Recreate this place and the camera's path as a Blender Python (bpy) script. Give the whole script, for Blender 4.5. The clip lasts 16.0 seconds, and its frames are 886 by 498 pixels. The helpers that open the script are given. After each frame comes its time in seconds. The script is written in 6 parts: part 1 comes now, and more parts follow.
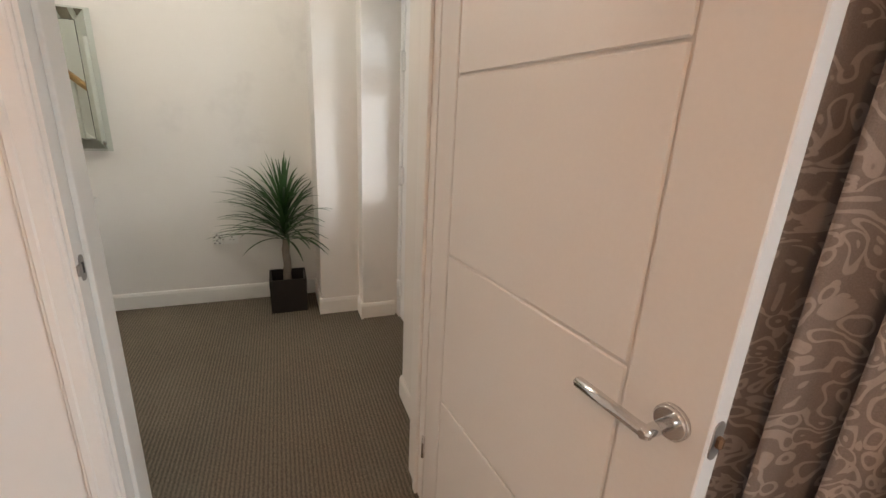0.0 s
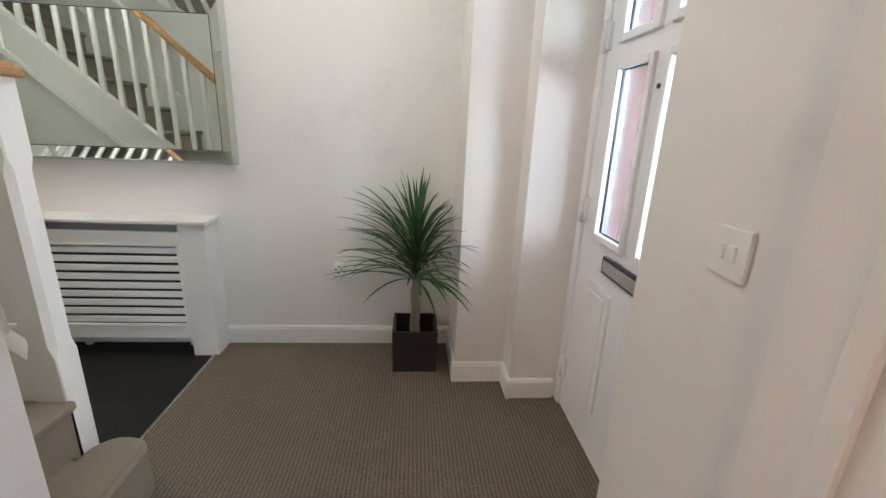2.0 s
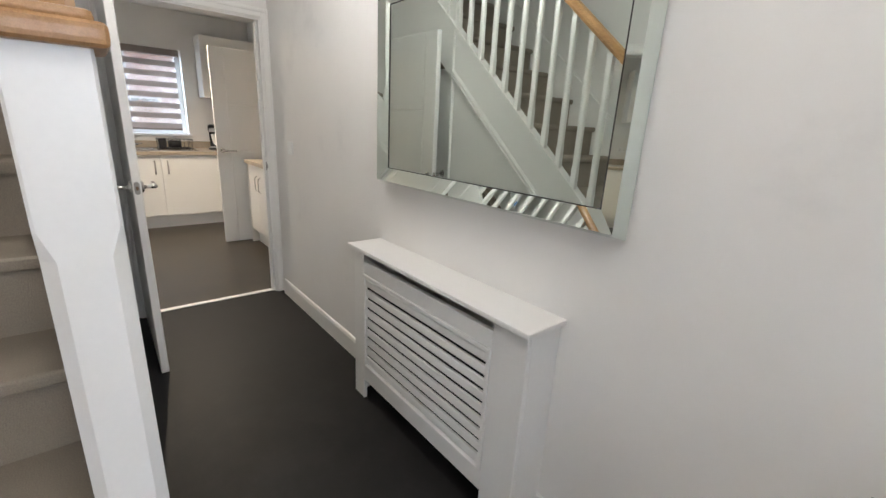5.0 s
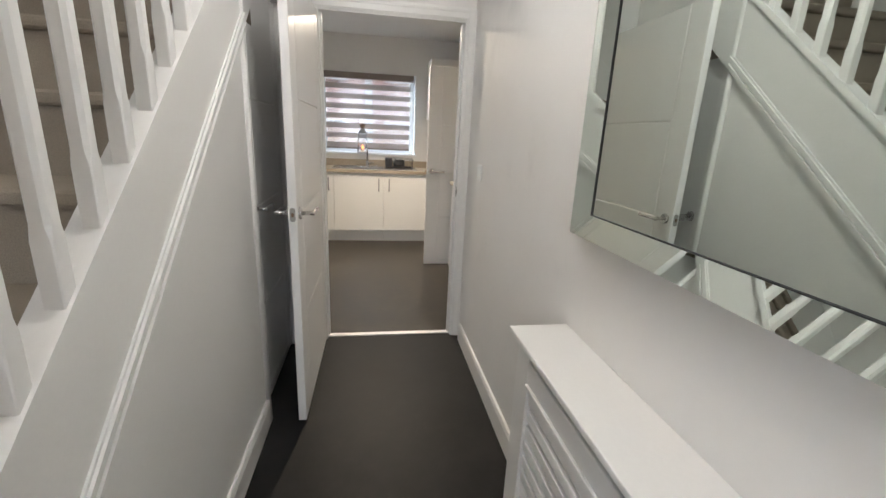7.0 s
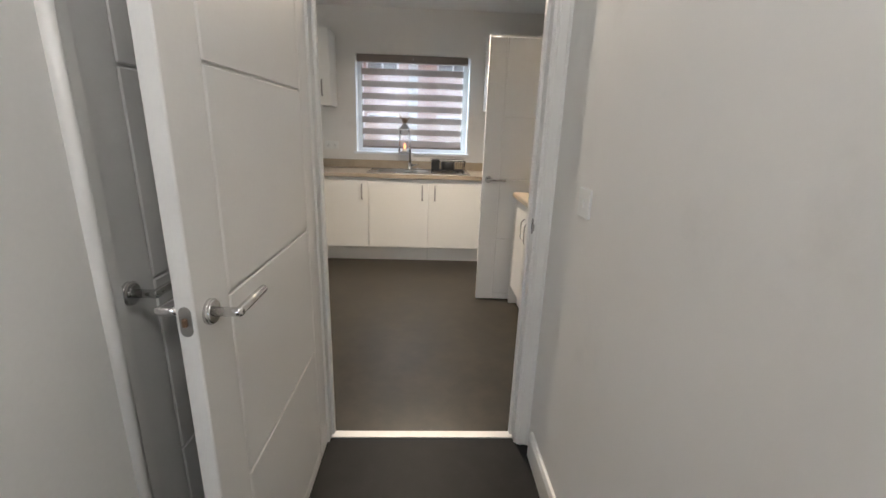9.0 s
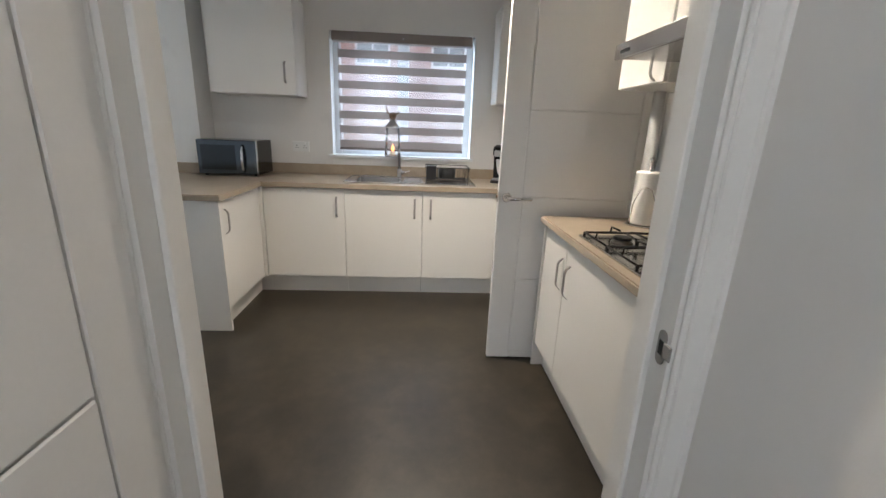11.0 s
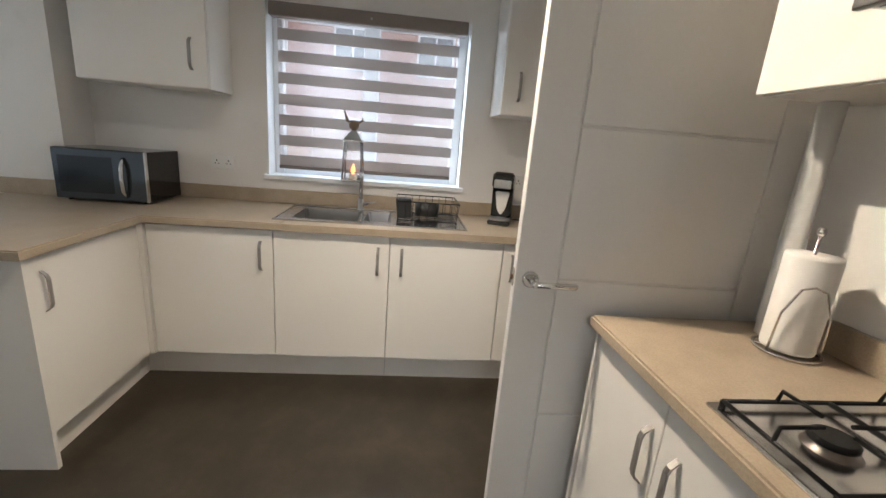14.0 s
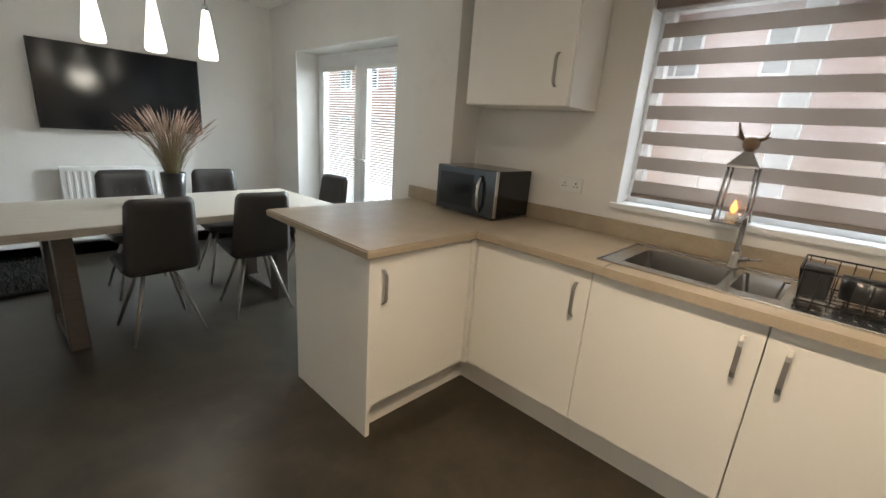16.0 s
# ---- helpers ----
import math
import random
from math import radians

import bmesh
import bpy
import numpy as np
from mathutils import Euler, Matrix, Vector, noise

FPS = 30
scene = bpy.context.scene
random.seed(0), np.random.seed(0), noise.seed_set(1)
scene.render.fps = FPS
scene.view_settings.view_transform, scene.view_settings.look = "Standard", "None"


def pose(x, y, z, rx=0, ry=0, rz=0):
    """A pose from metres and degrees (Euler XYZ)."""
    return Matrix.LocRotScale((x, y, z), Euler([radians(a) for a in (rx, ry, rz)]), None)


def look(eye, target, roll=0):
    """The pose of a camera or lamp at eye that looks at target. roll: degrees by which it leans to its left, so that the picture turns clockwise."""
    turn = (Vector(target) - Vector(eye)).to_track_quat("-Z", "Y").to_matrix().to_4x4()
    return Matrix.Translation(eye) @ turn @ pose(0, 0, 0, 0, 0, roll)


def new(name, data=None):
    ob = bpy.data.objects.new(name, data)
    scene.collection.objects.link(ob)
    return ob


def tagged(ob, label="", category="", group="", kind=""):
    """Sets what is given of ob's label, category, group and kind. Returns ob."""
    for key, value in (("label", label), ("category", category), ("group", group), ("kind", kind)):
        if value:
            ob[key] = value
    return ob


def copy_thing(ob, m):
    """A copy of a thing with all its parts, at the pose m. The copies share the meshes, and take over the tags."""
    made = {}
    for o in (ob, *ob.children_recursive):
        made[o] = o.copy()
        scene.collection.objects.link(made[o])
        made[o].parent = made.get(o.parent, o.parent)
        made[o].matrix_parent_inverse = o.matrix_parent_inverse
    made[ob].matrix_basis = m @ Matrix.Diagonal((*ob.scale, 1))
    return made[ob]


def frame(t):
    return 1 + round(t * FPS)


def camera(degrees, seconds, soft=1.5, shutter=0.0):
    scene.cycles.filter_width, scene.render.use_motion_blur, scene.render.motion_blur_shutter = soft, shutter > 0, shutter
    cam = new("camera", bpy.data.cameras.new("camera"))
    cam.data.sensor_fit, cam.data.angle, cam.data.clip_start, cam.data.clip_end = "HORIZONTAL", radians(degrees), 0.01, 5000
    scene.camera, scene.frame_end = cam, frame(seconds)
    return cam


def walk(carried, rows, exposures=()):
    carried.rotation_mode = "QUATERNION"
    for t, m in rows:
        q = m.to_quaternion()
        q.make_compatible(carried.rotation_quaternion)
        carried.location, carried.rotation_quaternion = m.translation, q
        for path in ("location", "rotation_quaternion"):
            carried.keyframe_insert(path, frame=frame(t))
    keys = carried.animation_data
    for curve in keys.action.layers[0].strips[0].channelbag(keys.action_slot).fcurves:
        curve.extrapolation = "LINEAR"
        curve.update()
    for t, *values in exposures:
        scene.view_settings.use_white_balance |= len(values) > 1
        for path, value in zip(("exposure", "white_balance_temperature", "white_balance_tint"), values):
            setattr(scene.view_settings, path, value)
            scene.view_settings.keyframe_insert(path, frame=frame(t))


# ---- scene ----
cam = camera(93.7, 16.0)
PATH = [
    (0, (0.546, 0.876, 1.345), (1.254, 2.656, 0.769), 2.8),
    (0.5, (0.516, 1.062, 1.347), (1.073, 2.892, 0.761), 2.2),
    (1, (0.494, 1.278, 1.343), (0.957, 3.132, 0.753), 2.1),
    (1.5, (0.528, 1.525, 1.343), (0.859, 3.41, 0.764), 2.2),
    (2, (0.524, 1.741, 1.326), (0.673, 3.655, 0.764), 2.4),
    (2.5, (0.469, 1.961, 1.304), (0.393, 3.892, 0.79), 3.1),
    (3, (0.464, 2.194, 1.306), (0.102, 4.097, 0.807), 2.9),
    (3.5, (0.429, 2.435, 1.361), (-0.204, 4.257, 0.83), 3.7),
    (4, (0.324, 2.664, 1.343), (-0.609, 4.348, 0.799), 3.6),
    (4.5, (0.188, 2.848, 1.345), (-1.019, 4.345, 0.797), 3.5),
    (5, (0.076, 3.073, 1.343), (-1.394, 4.308, 0.782), 3.0),
    (5.2, (0.036, 3.134, 1.338), (-1.518, 4.266, 0.787), 3.2),
    (7.3, (-0.728, 3.572, 1.333), (-2.642, 3.821, 0.809), 2.3),
    (7.5, (-0.844, 3.587, 1.344), (-2.761, 3.796, 0.815), 2.1),
    (8, (-1.107, 3.607, 1.346), (-3.029, 3.756, 0.812), 2.0),
    (8.5, (-1.362, 3.64, 1.385), (-3.28, 3.762, 0.83), 2.0),
    (9, (-1.625, 3.644, 1.352), (-3.545, 3.727, 0.8), 1.9),
    (9.2, (-1.726, 3.635, 1.362), (-3.646, 3.698, 0.803), 1.8),
    (11.3, (-2.716, 3.640, 1.347), (-4.631, 3.787, 0.791), 2.5),
    (11.5, (-2.805, 3.645, 1.351), (-4.713, 3.854, 0.789), 2.5),
    (12, (-3.002, 3.660, 1.364), (-4.878, 4.050, 0.791), 2.7),
    (12.5, (-3.184, 3.668, 1.371), (-5.009, 4.242, 0.790), 3.2),
    (13, (-3.344, 3.644, 1.372), (-5.137, 4.335, 0.815), 3.8),
    (13.5, (-3.504, 3.664, 1.371), (-5.362, 4.188, 0.848), 4.4),
    (13.8, (-3.593, 3.69, 1.375), (-5.502, 4.033, 0.884), 4.8),
    (14, (-3.655, 3.714, 1.385), (-5.58, 3.919, 0.883), 4.7),
    (14.5, (-3.804, 3.697, 1.378), (-5.735, 3.541, 0.883), 4.6),
    (15, (-3.99, 3.68, 1.395), (-5.834, 3.086, 0.895), 4.5),
    (15.5, (-4.118, 3.672, 1.396), (-5.77, 2.672, 0.876), 4.5),
    (16, (-4.183, 3.731, 1.394), (-5.581, 2.409, 0.847), 4.4),
]
walk(cam, [(t, look(eye, target, roll)) for t, eye, target, roll in PATH], [(0.0, -0.05, 7150, 10), (1.0, 0.0, 6500, 9), (2.0, 0.12, 6350, 10), (3.0, 0.1, 6350, 10), (4.5, 0.17, 6250, 11), (8.0, 0.17, 6200, 11), (9.0, 0.02, 6150, 11), (11.5, 0.05, 5800, 10), (12.3, 0.2, 6050, 11), (13.2, 0.15, 6300, 11), (14.0, -0.04, 6150, 11), (14.5, -0.04, 5950, 10), (15.3, -0.08, 6500, 10), (16.0, -0.12, 7050, 10)])


# world and sun: bright overcast day
world = bpy.data.worlds.new("sky")
scene.world = world
world.use_nodes = True
wn = world.node_tree
sky = wn.nodes.new("ShaderNodeTexSky")
sky.sky_type, sky.sun_disc = "NISHITA", False
sky.sun_elevation, sky.sun_rotation = radians(63), radians(100)
wn.nodes["Background"].inputs["Strength"].default_value = 0.14
wn.links.new(sky.outputs["Color"], wn.nodes["Background"].inputs["Color"])
sun = new("sun", bpy.data.lights.new("sun", "SUN"))
sun.data.energy, sun.data.angle, sun.data.color = 5.0, radians(6), (1.0, 0.95, 0.88)
sun.matrix_world = look((4.0, -0.8, 8.0), (0.0, 0.0, 0.0))


def area_lamp(name, eye, target, sx, sy, watts, color):
    ob = new(name, bpy.data.lights.new(name, "AREA"))
    ob.data.shape, ob.data.size, ob.data.size_y = "RECTANGLE", sx, sy
    ob.data.energy, ob.data.color = watts, color
    ob.matrix_world = look(eye, target)
    return ob


def point_lamp(name, eye, watts, color, radius):
    ob = new(name, bpy.data.lights.new(name, "POINT"))
    ob.data.energy, ob.data.color, ob.data.shadow_soft_size = watts, color, radius
    ob.location = eye
    return ob


DAY = (0.86, 0.93, 1.0)
BLUE_DAY = (0.76, 0.88, 1.0)
LAMP_WARM = (1.0, 0.82, 0.60)
WARM = (1.0, 0.89, 0.76)
area_lamp("window_light", (-7.5, 3.46, 2.95), (-5.6, 3.46, 0.9), 1.4, 0.8, 62, BLUE_DAY)
area_lamp("french_door_light", (-8.8, 0.1, 2.4), (-5.2, 0.1, 0.3), 2.2, 1.5, 590, (0.70, 0.86, 1.0))
area_lamp("living_window_light", (2.4, -0.5, 2.2), (0.6, 0.6, 0.9), 1.8, 1.1, 185, BLUE_DAY)
area_lamp("front_door_light", (2.6, 1.6, 1.65), (1.2, 3.05, 1.2), 1.0, 1.0, 56, DAY)
area_lamp("front_sky_light", (3.6, 3.1, 2.0), (1.2, 3.1, 1.1), 1.3, 1.2, 88, DAY)


# ---- materials ----
def principled(name, color, rough=0.5, metal=0.0, spec=0.5):
    m = bpy.data.materials.new(name)
    m.use_nodes = True
    b = m.node_tree.nodes["Principled BSDF"]
    b.inputs["Base Color"].default_value = (*color, 1)
    b.inputs["Roughness"].default_value = rough
    b.inputs["Metallic"].default_value = metal
    b.inputs["Specular IOR Level"].default_value = spec
    return m, m.node_tree, b


def tex_coord(nt, scale=(1, 1, 1)):
    c = nt.nodes.new("ShaderNodeTexCoord")
    mp = nt.nodes.new("ShaderNodeMapping")
    mp.inputs["Scale"].default_value = scale
    nt.links.new(c.outputs["Object"], mp.inputs["Vector"])
    return mp.outputs["Vector"]


def noise_tex(nt, vec, scale, detail=4.0, rough=0.55):
    n = nt.nodes.new("ShaderNodeTexNoise")
    n.inputs["Scale"].default_value, n.inputs["Detail"].default_value, n.inputs["Roughness"].default_value = scale, detail, rough
    nt.links.new(vec, n.inputs["Vector"])
    return n.outputs["Fac"]


def ramp(nt, fac, stops):
    r = nt.nodes.new("ShaderNodeValToRGB")
    while len(r.color_ramp.elements) < len(stops):
        r.color_ramp.elements.new(0.5)
    for e, (p, c) in zip(r.color_ramp.elements, stops):
        e.position, e.color = p, (*c, 1)
    nt.links.new(fac, r.inputs["Fac"])
    return r.outputs["Color"]


def mixed(nt, fac, a, b, mode="MIX"):
    m = nt.nodes.new("ShaderNodeMix")
    m.data_type, m.blend_type = "RGBA", mode
    for sock, v in ((m.inputs["Factor"], fac), (m.inputs["A"], a), (m.inputs["B"], b)):
        if isinstance(v, (int, float)):
            sock.default_value = v
        elif isinstance(v, tuple):
            sock.default_value = (*v, 1)
        else:
            nt.links.new(v, sock)
    return m.outputs["Result"]


def bump(nt, b, height, strength=0.2, dist=0.002):
    n = nt.nodes.new("ShaderNodeBump")
    n.inputs["Strength"].default_value, n.inputs["Distance"].default_value = strength, dist
    nt.links.new(height, n.inputs["Height"])
    nt.links.new(n.outputs["Normal"], b.inputs["Normal"])


def shade(c, k):
    return tuple(min(1.0, v * k) for v in c)


def surface(name, color, rough=0.5, metal=0.0, vary=0.06, coarse=1.5, fine=60.0, relief=0.1, depth=0.001, stretch=(1, 1, 1), spec=0.5):
    """Paint, metal or plastic with broad and fine variation and a fine relief."""
    m, nt, b = principled(name, color, rough, metal, spec)
    v = tex_coord(nt, stretch)
    broad, grain = noise_tex(nt, v, coarse, 3), noise_tex(nt, v, fine, 3)
    c = ramp(nt, broad, [(0.3, shade(color, 1 - vary)), (0.7, shade(color, 1 + vary * 0.5))])
    c = mixed(nt, 0.35, c, ramp(nt, grain, [(0.3, shade(color, 1 - vary)), (0.7, shade(color, 1 + vary * 0.5))]))
    nt.links.new(c, b.inputs["Base Color"])
    r = nt.nodes.new("ShaderNodeMapRange")
    r.inputs["To Min"].default_value, r.inputs["To Max"].default_value = max(0.02, rough * 0.85), min(1.0, rough * 1.15)
    nt.links.new(grain, r.inputs["Value"])
    nt.links.new(r.outputs["Result"], b.inputs["Roughness"])
    if relief:
        bump(nt, b, grain, relief, depth)
    return m


def wall_paint(name, color):
    """Matt emulsion: roller stipple, faint scuffs and stains."""
    m, nt, b = principled(name, color, 0.62, 0, 0.35)
    v = tex_coord(nt)
    scuff = noise_tex(nt, v, 2.3, 6, 0.62)
    c = ramp(nt, scuff, [(0.22, shade(color, 0.87)), (0.40, shade(color, 0.985)), (0.55, color), (0.8, shade(color, 1.02))])
    nt.links.new(c, b.inputs["Base Color"])
    bump(nt, b, noise_tex(nt, v, 150, 4, 0.65), 0.22, 0.0014)
    return m


def carpet_ribbed():
    m, nt, b = principled("ribbed_carpet", (0.10, 0.078, 0.058), 0.95, 0, 0.1)
    v = tex_coord(nt)
    w = nt.nodes.new("ShaderNodeTexWave")
    w.wave_type, w.bands_direction = "BANDS", "X"
    w.inputs["Scale"].default_value, w.inputs["Distortion"].default_value = 19.0, 2.2
    w.inputs["Detail"].default_value, w.inputs["Detail Scale"].default_value = 2.0, 6.0
    nt.links.new(v, w.inputs["Vector"])
    loops = noise_tex(nt, v, 170, 3, 0.7)
    base = ramp(nt, loops, [(0.32, (0.065, 0.053, 0.039)), (0.52, (0.175, 0.148, 0.114)), (0.68, (0.38, 0.33, 0.265))])
    c = mixed(nt, 0.42, base, ramp(nt, w.outputs["Fac"], [(0.15, (0.038, 0.031, 0.022)), (0.75, (0.215, 0.184, 0.142))]))
    c = mixed(nt, 0.18, c, ramp(nt, noise_tex(nt, v, 1.7, 3), [(0.3, (0.05, 0.04, 0.03)), (0.7, (0.16, 0.13, 0.10))]))
    nt.links.new(c, b.inputs["Base Color"])
    h = mixed(nt, 0.4, w.outputs["Color"], ramp(nt, loops, [(0, (0, 0, 0)), (1, (1, 1, 1))]))
    bump(nt, b, h, 0.9, 0.004)
    return m


def carpet_plain(name, color):
    m, nt, b = principled(name, color, 0.95, 0, 0.1)
    v = tex_coord(nt)
    tuft, broad = noise_tex(nt, v, 320, 3, 0.7), noise_tex(nt, v, 5, 4)
    c = ramp(nt, tuft, [(0.25, shade(color, 0.72)), (0.7, shade(color, 1.12))])
    c = mixed(nt, 0.4, c, ramp(nt, broad, [(0.3, shade(color, 0.82)), (0.7, shade(color, 1.1))]))
    nt.links.new(c, b.inputs["Base Color"])
    bump(nt, b, tuft, 0.8, 0.004)
    return m


def vinyl_dark(name, tone, rough, spec):
    m, nt, b = principled(name, tone, rough, 0, spec)
    v = tex_coord(nt)
    speck, broad = noise_tex(nt, v, 260, 2, 0.7), noise_tex(nt, v, 5, 7, 0.65)
    c = ramp(nt, speck, [(0.35, shade(tone, 0.55)), (0.6, tone), (0.78, shade(tone, 2.0))])
    c = mixed(nt, 0.55, c, ramp(nt, broad, [(0.36, shade(tone, 0.5)), (0.5, tone), (0.64, shade(tone, 1.7))]))
    nt.links.new(c, b.inputs["Base Color"])
    r = nt.nodes.new("ShaderNodeMapRange")
    r.inputs["To Min"].default_value, r.inputs["To Max"].default_value = rough * 0.85, rough * 1.2
    nt.links.new(broad, r.inputs["Value"])
    nt.links.new(r.outputs["Result"], b.inputs["Roughness"])
    bump(nt, b, speck, 0.25, 0.0006)
    return m


def wood(name, light, dark, rough=0.4, axis=(1, 14, 14), scale=6.0):
    m, nt, b = principled(name, light, rough)
    v = tex_coord(nt, axis)
    g, f = noise_tex(nt, v, scale, 6, 0.65), noise_tex(nt, v, scale * 8, 3)
    c = ramp(nt, g, [(0.3, dark), (0.65, light)])
    c = mixed(nt, 0.3, c, ramp(nt, f, [(0.3, dark), (0.6, light)]))
    nt.links.new(c, b.inputs["Base Color"])
    bump(nt, b, f, 0.15, 0.0006)
    return m


def worktop_mat():
    light, dark = (0.43, 0.355, 0.265), (0.33, 0.265, 0.19)
    m, nt, b = principled("laminate_worktop", light, 0.28, 0, 0.5)
    v = tex_coord(nt)
    a, f = noise_tex(nt, v, 9, 6, 0.6), noise_tex(nt, v, 190, 2)
    c = ramp(nt, a, [(0.3, dark), (0.68, light)])
    c = mixed(nt, 0.3, c, ramp(nt, f, [(0.35, shade(dark, 0.9)), (0.6, shade(light, 1.1))]))
    nt.links.new(c, b.inputs["Base Color"])
    bump(nt, b, f, 0.12, 0.0004)
    return m


def damask():
    """Curtain cloth: taupe ground with paler scrolling leaves."""
    m, nt, b = principled("damask_cloth", (0.2, 0.16, 0.15), 0.75, 0, 0.25)
    c = nt.nodes.new("ShaderNodeTexCoord")
    mp = nt.nodes.new("ShaderNodeMapping")
    mp.inputs["Scale"].default_value = (0.35, 1.0, 0.62)
    nt.links.new(c.outputs["Object"], mp.inputs["Vector"])
    warp = nt.nodes.new("ShaderNodeTexNoise")
    warp.inputs["Scale"].default_value, warp.inputs["Detail"].default_value = 13.0, 1.0
    nt.links.new(mp.outputs["Vector"], warp.inputs["Vector"])
    bent = mixed(nt, 0.13, mp.outputs["Vector"], warp.outputs["Color"], "LINEAR_LIGHT")
    cell = nt.nodes.new("ShaderNodeTexVoronoi")
    cell.feature = "F1"
    cell.inputs["Scale"].default_value = 23.0
    nt.links.new(bent, cell.inputs["Vector"])
    w = nt.nodes.new("ShaderNodeMath")
    w.operation = "SINE"
    k = nt.nodes.new("ShaderNodeMath")
    k.operation = "MULTIPLY"
    k.inputs[1].default_value = 14.0
    nt.links.new(cell.outputs["Distance"], k.inputs[0])
    nt.links.new(k.outputs[0], w.inputs[0])
    thread = noise_tex(nt, c.outputs["Object"], 400, 2)
    col = ramp(nt, w.outputs[0], [(0.10, (0.33, 0.30, 0.287)), (0.42, (0.36, 0.33, 0.315)), (0.6, (0.60, 0.565, 0.55)), (0.9, (0.64, 0.605, 0.59))])
    col = mixed(nt, 0.25, col, ramp(nt, thread, [(0.3, (0.24, 0.20, 0.185)), (0.7, (0.54, 0.48, 0.45))]))
    nt.links.new(col, b.inputs["Base Color"])
    bump(nt, b, thread, 0.3, 0.001)
    return m


def blind_mat(name, color, transmit):
    """Woven blind fabric that lets some daylight through."""
    m, nt, b = principled(name, color, 0.8, 0, 0.2)
    v = tex_coord(nt, (1, 30, 160))
    c = ramp(nt, noise_tex(nt, v, 8, 3), [(0.3, shade(color, 0.88)), (0.7, shade(color, 1.08))])
    nt.links.new(c, b.inputs["Base Color"])
    t = nt.nodes.new("ShaderNodeBsdfTranslucent")
    nt.links.new(c, t.inputs["Color"])
    mx = nt.nodes.new("ShaderNodeMixShader")
    mx.inputs[0].default_value = transmit
    nt.links.new(b.outputs[0], mx.inputs[1])
    nt.links.new(t.outputs[0], mx.inputs[2])
    nt.links.new(mx.outputs[0], nt.nodes["Material Output"].inputs["Surface"])
    return m


def sheer_mat():
    m, nt, b = principled("sheer_blind_cloth", (0.9, 0.88, 0.86), 0.8, 0, 0.2)
    tr = nt.nodes.new("ShaderNodeBsdfTransparent")
    tl = nt.nodes.new("ShaderNodeBsdfTranslucent")
    tl.inputs["Color"].default_value = (0.86, 0.84, 0.83, 1)
    m1, m2 = nt.nodes.new("ShaderNodeMixShader"), nt.nodes.new("ShaderNodeMixShader")
    m1.inputs[0].default_value, m2.inputs[0].default_value = 0.65, 0.76
    tr.inputs["Color"].default_value = (0.96, 0.94, 0.93, 1)
    nt.links.new(b.outputs[0], m1.inputs[1])
    nt.links.new(tl.outputs[0], m1.inputs[2])
    nt.links.new(m1.outputs[0], m2.inputs[1])
    nt.links.new(tr.outputs[0], m2.inputs[2])
    nt.links.new(m2.outputs[0], nt.nodes["Material Output"].inputs["Surface"])
    return m


def glass_mat(name, tint=(1, 1, 1), rough=0.0):
    m, nt, b = principled(name, tint, rough)
    b.inputs["Transmission Weight"].default_value = 1.0
    b.inputs["IOR"].default_value = 1.45
    if rough:
        bump(nt, b, noise_tex(nt, tex_coord(nt, (1, 1, 0.08)), 60, 2), 0.6, 0.004)
    return m


def glow(name, color, strength):
    m, nt, b = principled(name, color, 0.4)
    b.inputs["Emission Color"].default_value = (*color, 1)
    b.inputs["Emission Strength"].default_value = strength
    return m


def brick_far():
    m, nt, b = principled("distant_brick", (0.30, 0.13, 0.09), 0.85)
    v = tex_coord(nt)
    c = ramp(nt, noise_tex(nt, v, 14, 4), [(0.3, (0.26, 0.11, 0.075)), (0.7, (0.40, 0.20, 0.14))])
    nt.links.new(c, b.inputs["Base Color"])
    bump(nt, b, noise_tex(nt, v, 40, 2), 0.4, 0.01)
    return m


M_WALL = wall_paint("white_wall_paint", (0.79, 0.77, 0.74))
M_CEIL = wall_paint("ceiling_paint", (0.83, 0.82, 0.80))
M_GLOSS = surface("white_gloss_woodwork", (0.80, 0.785, 0.755), 0.32, 0, 0.04, 1.2, 90, 0.06)
M_DOOR = surface("white_door_paint", (0.78, 0.765, 0.74), 0.38, 0, 0.04, 1.0, 120, 0.08)
M_CAB = surface("white_cabinet_foil", (0.80, 0.775, 0.73), 0.3, 0, 0.02, 0.8, 50, 0.04)
M_UPVC = surface("white_upvc", (0.82, 0.83, 0.84), 0.33, 0, 0.02, 1, 60, 0.0)
M_CARPET = carpet_ribbed()
M_STAIR = carpet_plain("beige_stair_carpet", (0.285, 0.24, 0.19))
M_LIVCARPET = carpet_plain("living_carpet", (0.32, 0.25, 0.20))
M_VINYL = vinyl_dark("charcoal_hall_vinyl", (0.0115, 0.011, 0.0108), 0.5, 0.22)
M_KVINYL = vinyl_dark("brown_grey_kitchen_vinyl", (0.034, 0.0270, 0.0180), 0.36, 0.5)
M_OAK = wood("oak_rail_wood", (0.42, 0.235, 0.10), (0.28, 0.14, 0.055), 0.35)
M_WORKTOP = worktop_mat()
M_CHROME = surface("polished_chrome", (0.72, 0.71, 0.70), 0.12, 1.0, 0.05, 6, 80, 0.03)
M_STEEL = surface("brushed_steel", (0.58, 0.57, 0.555), 0.19, 1.0, 0.08, 4, 30, 0.06, 0.0003, (1, 1, 40))
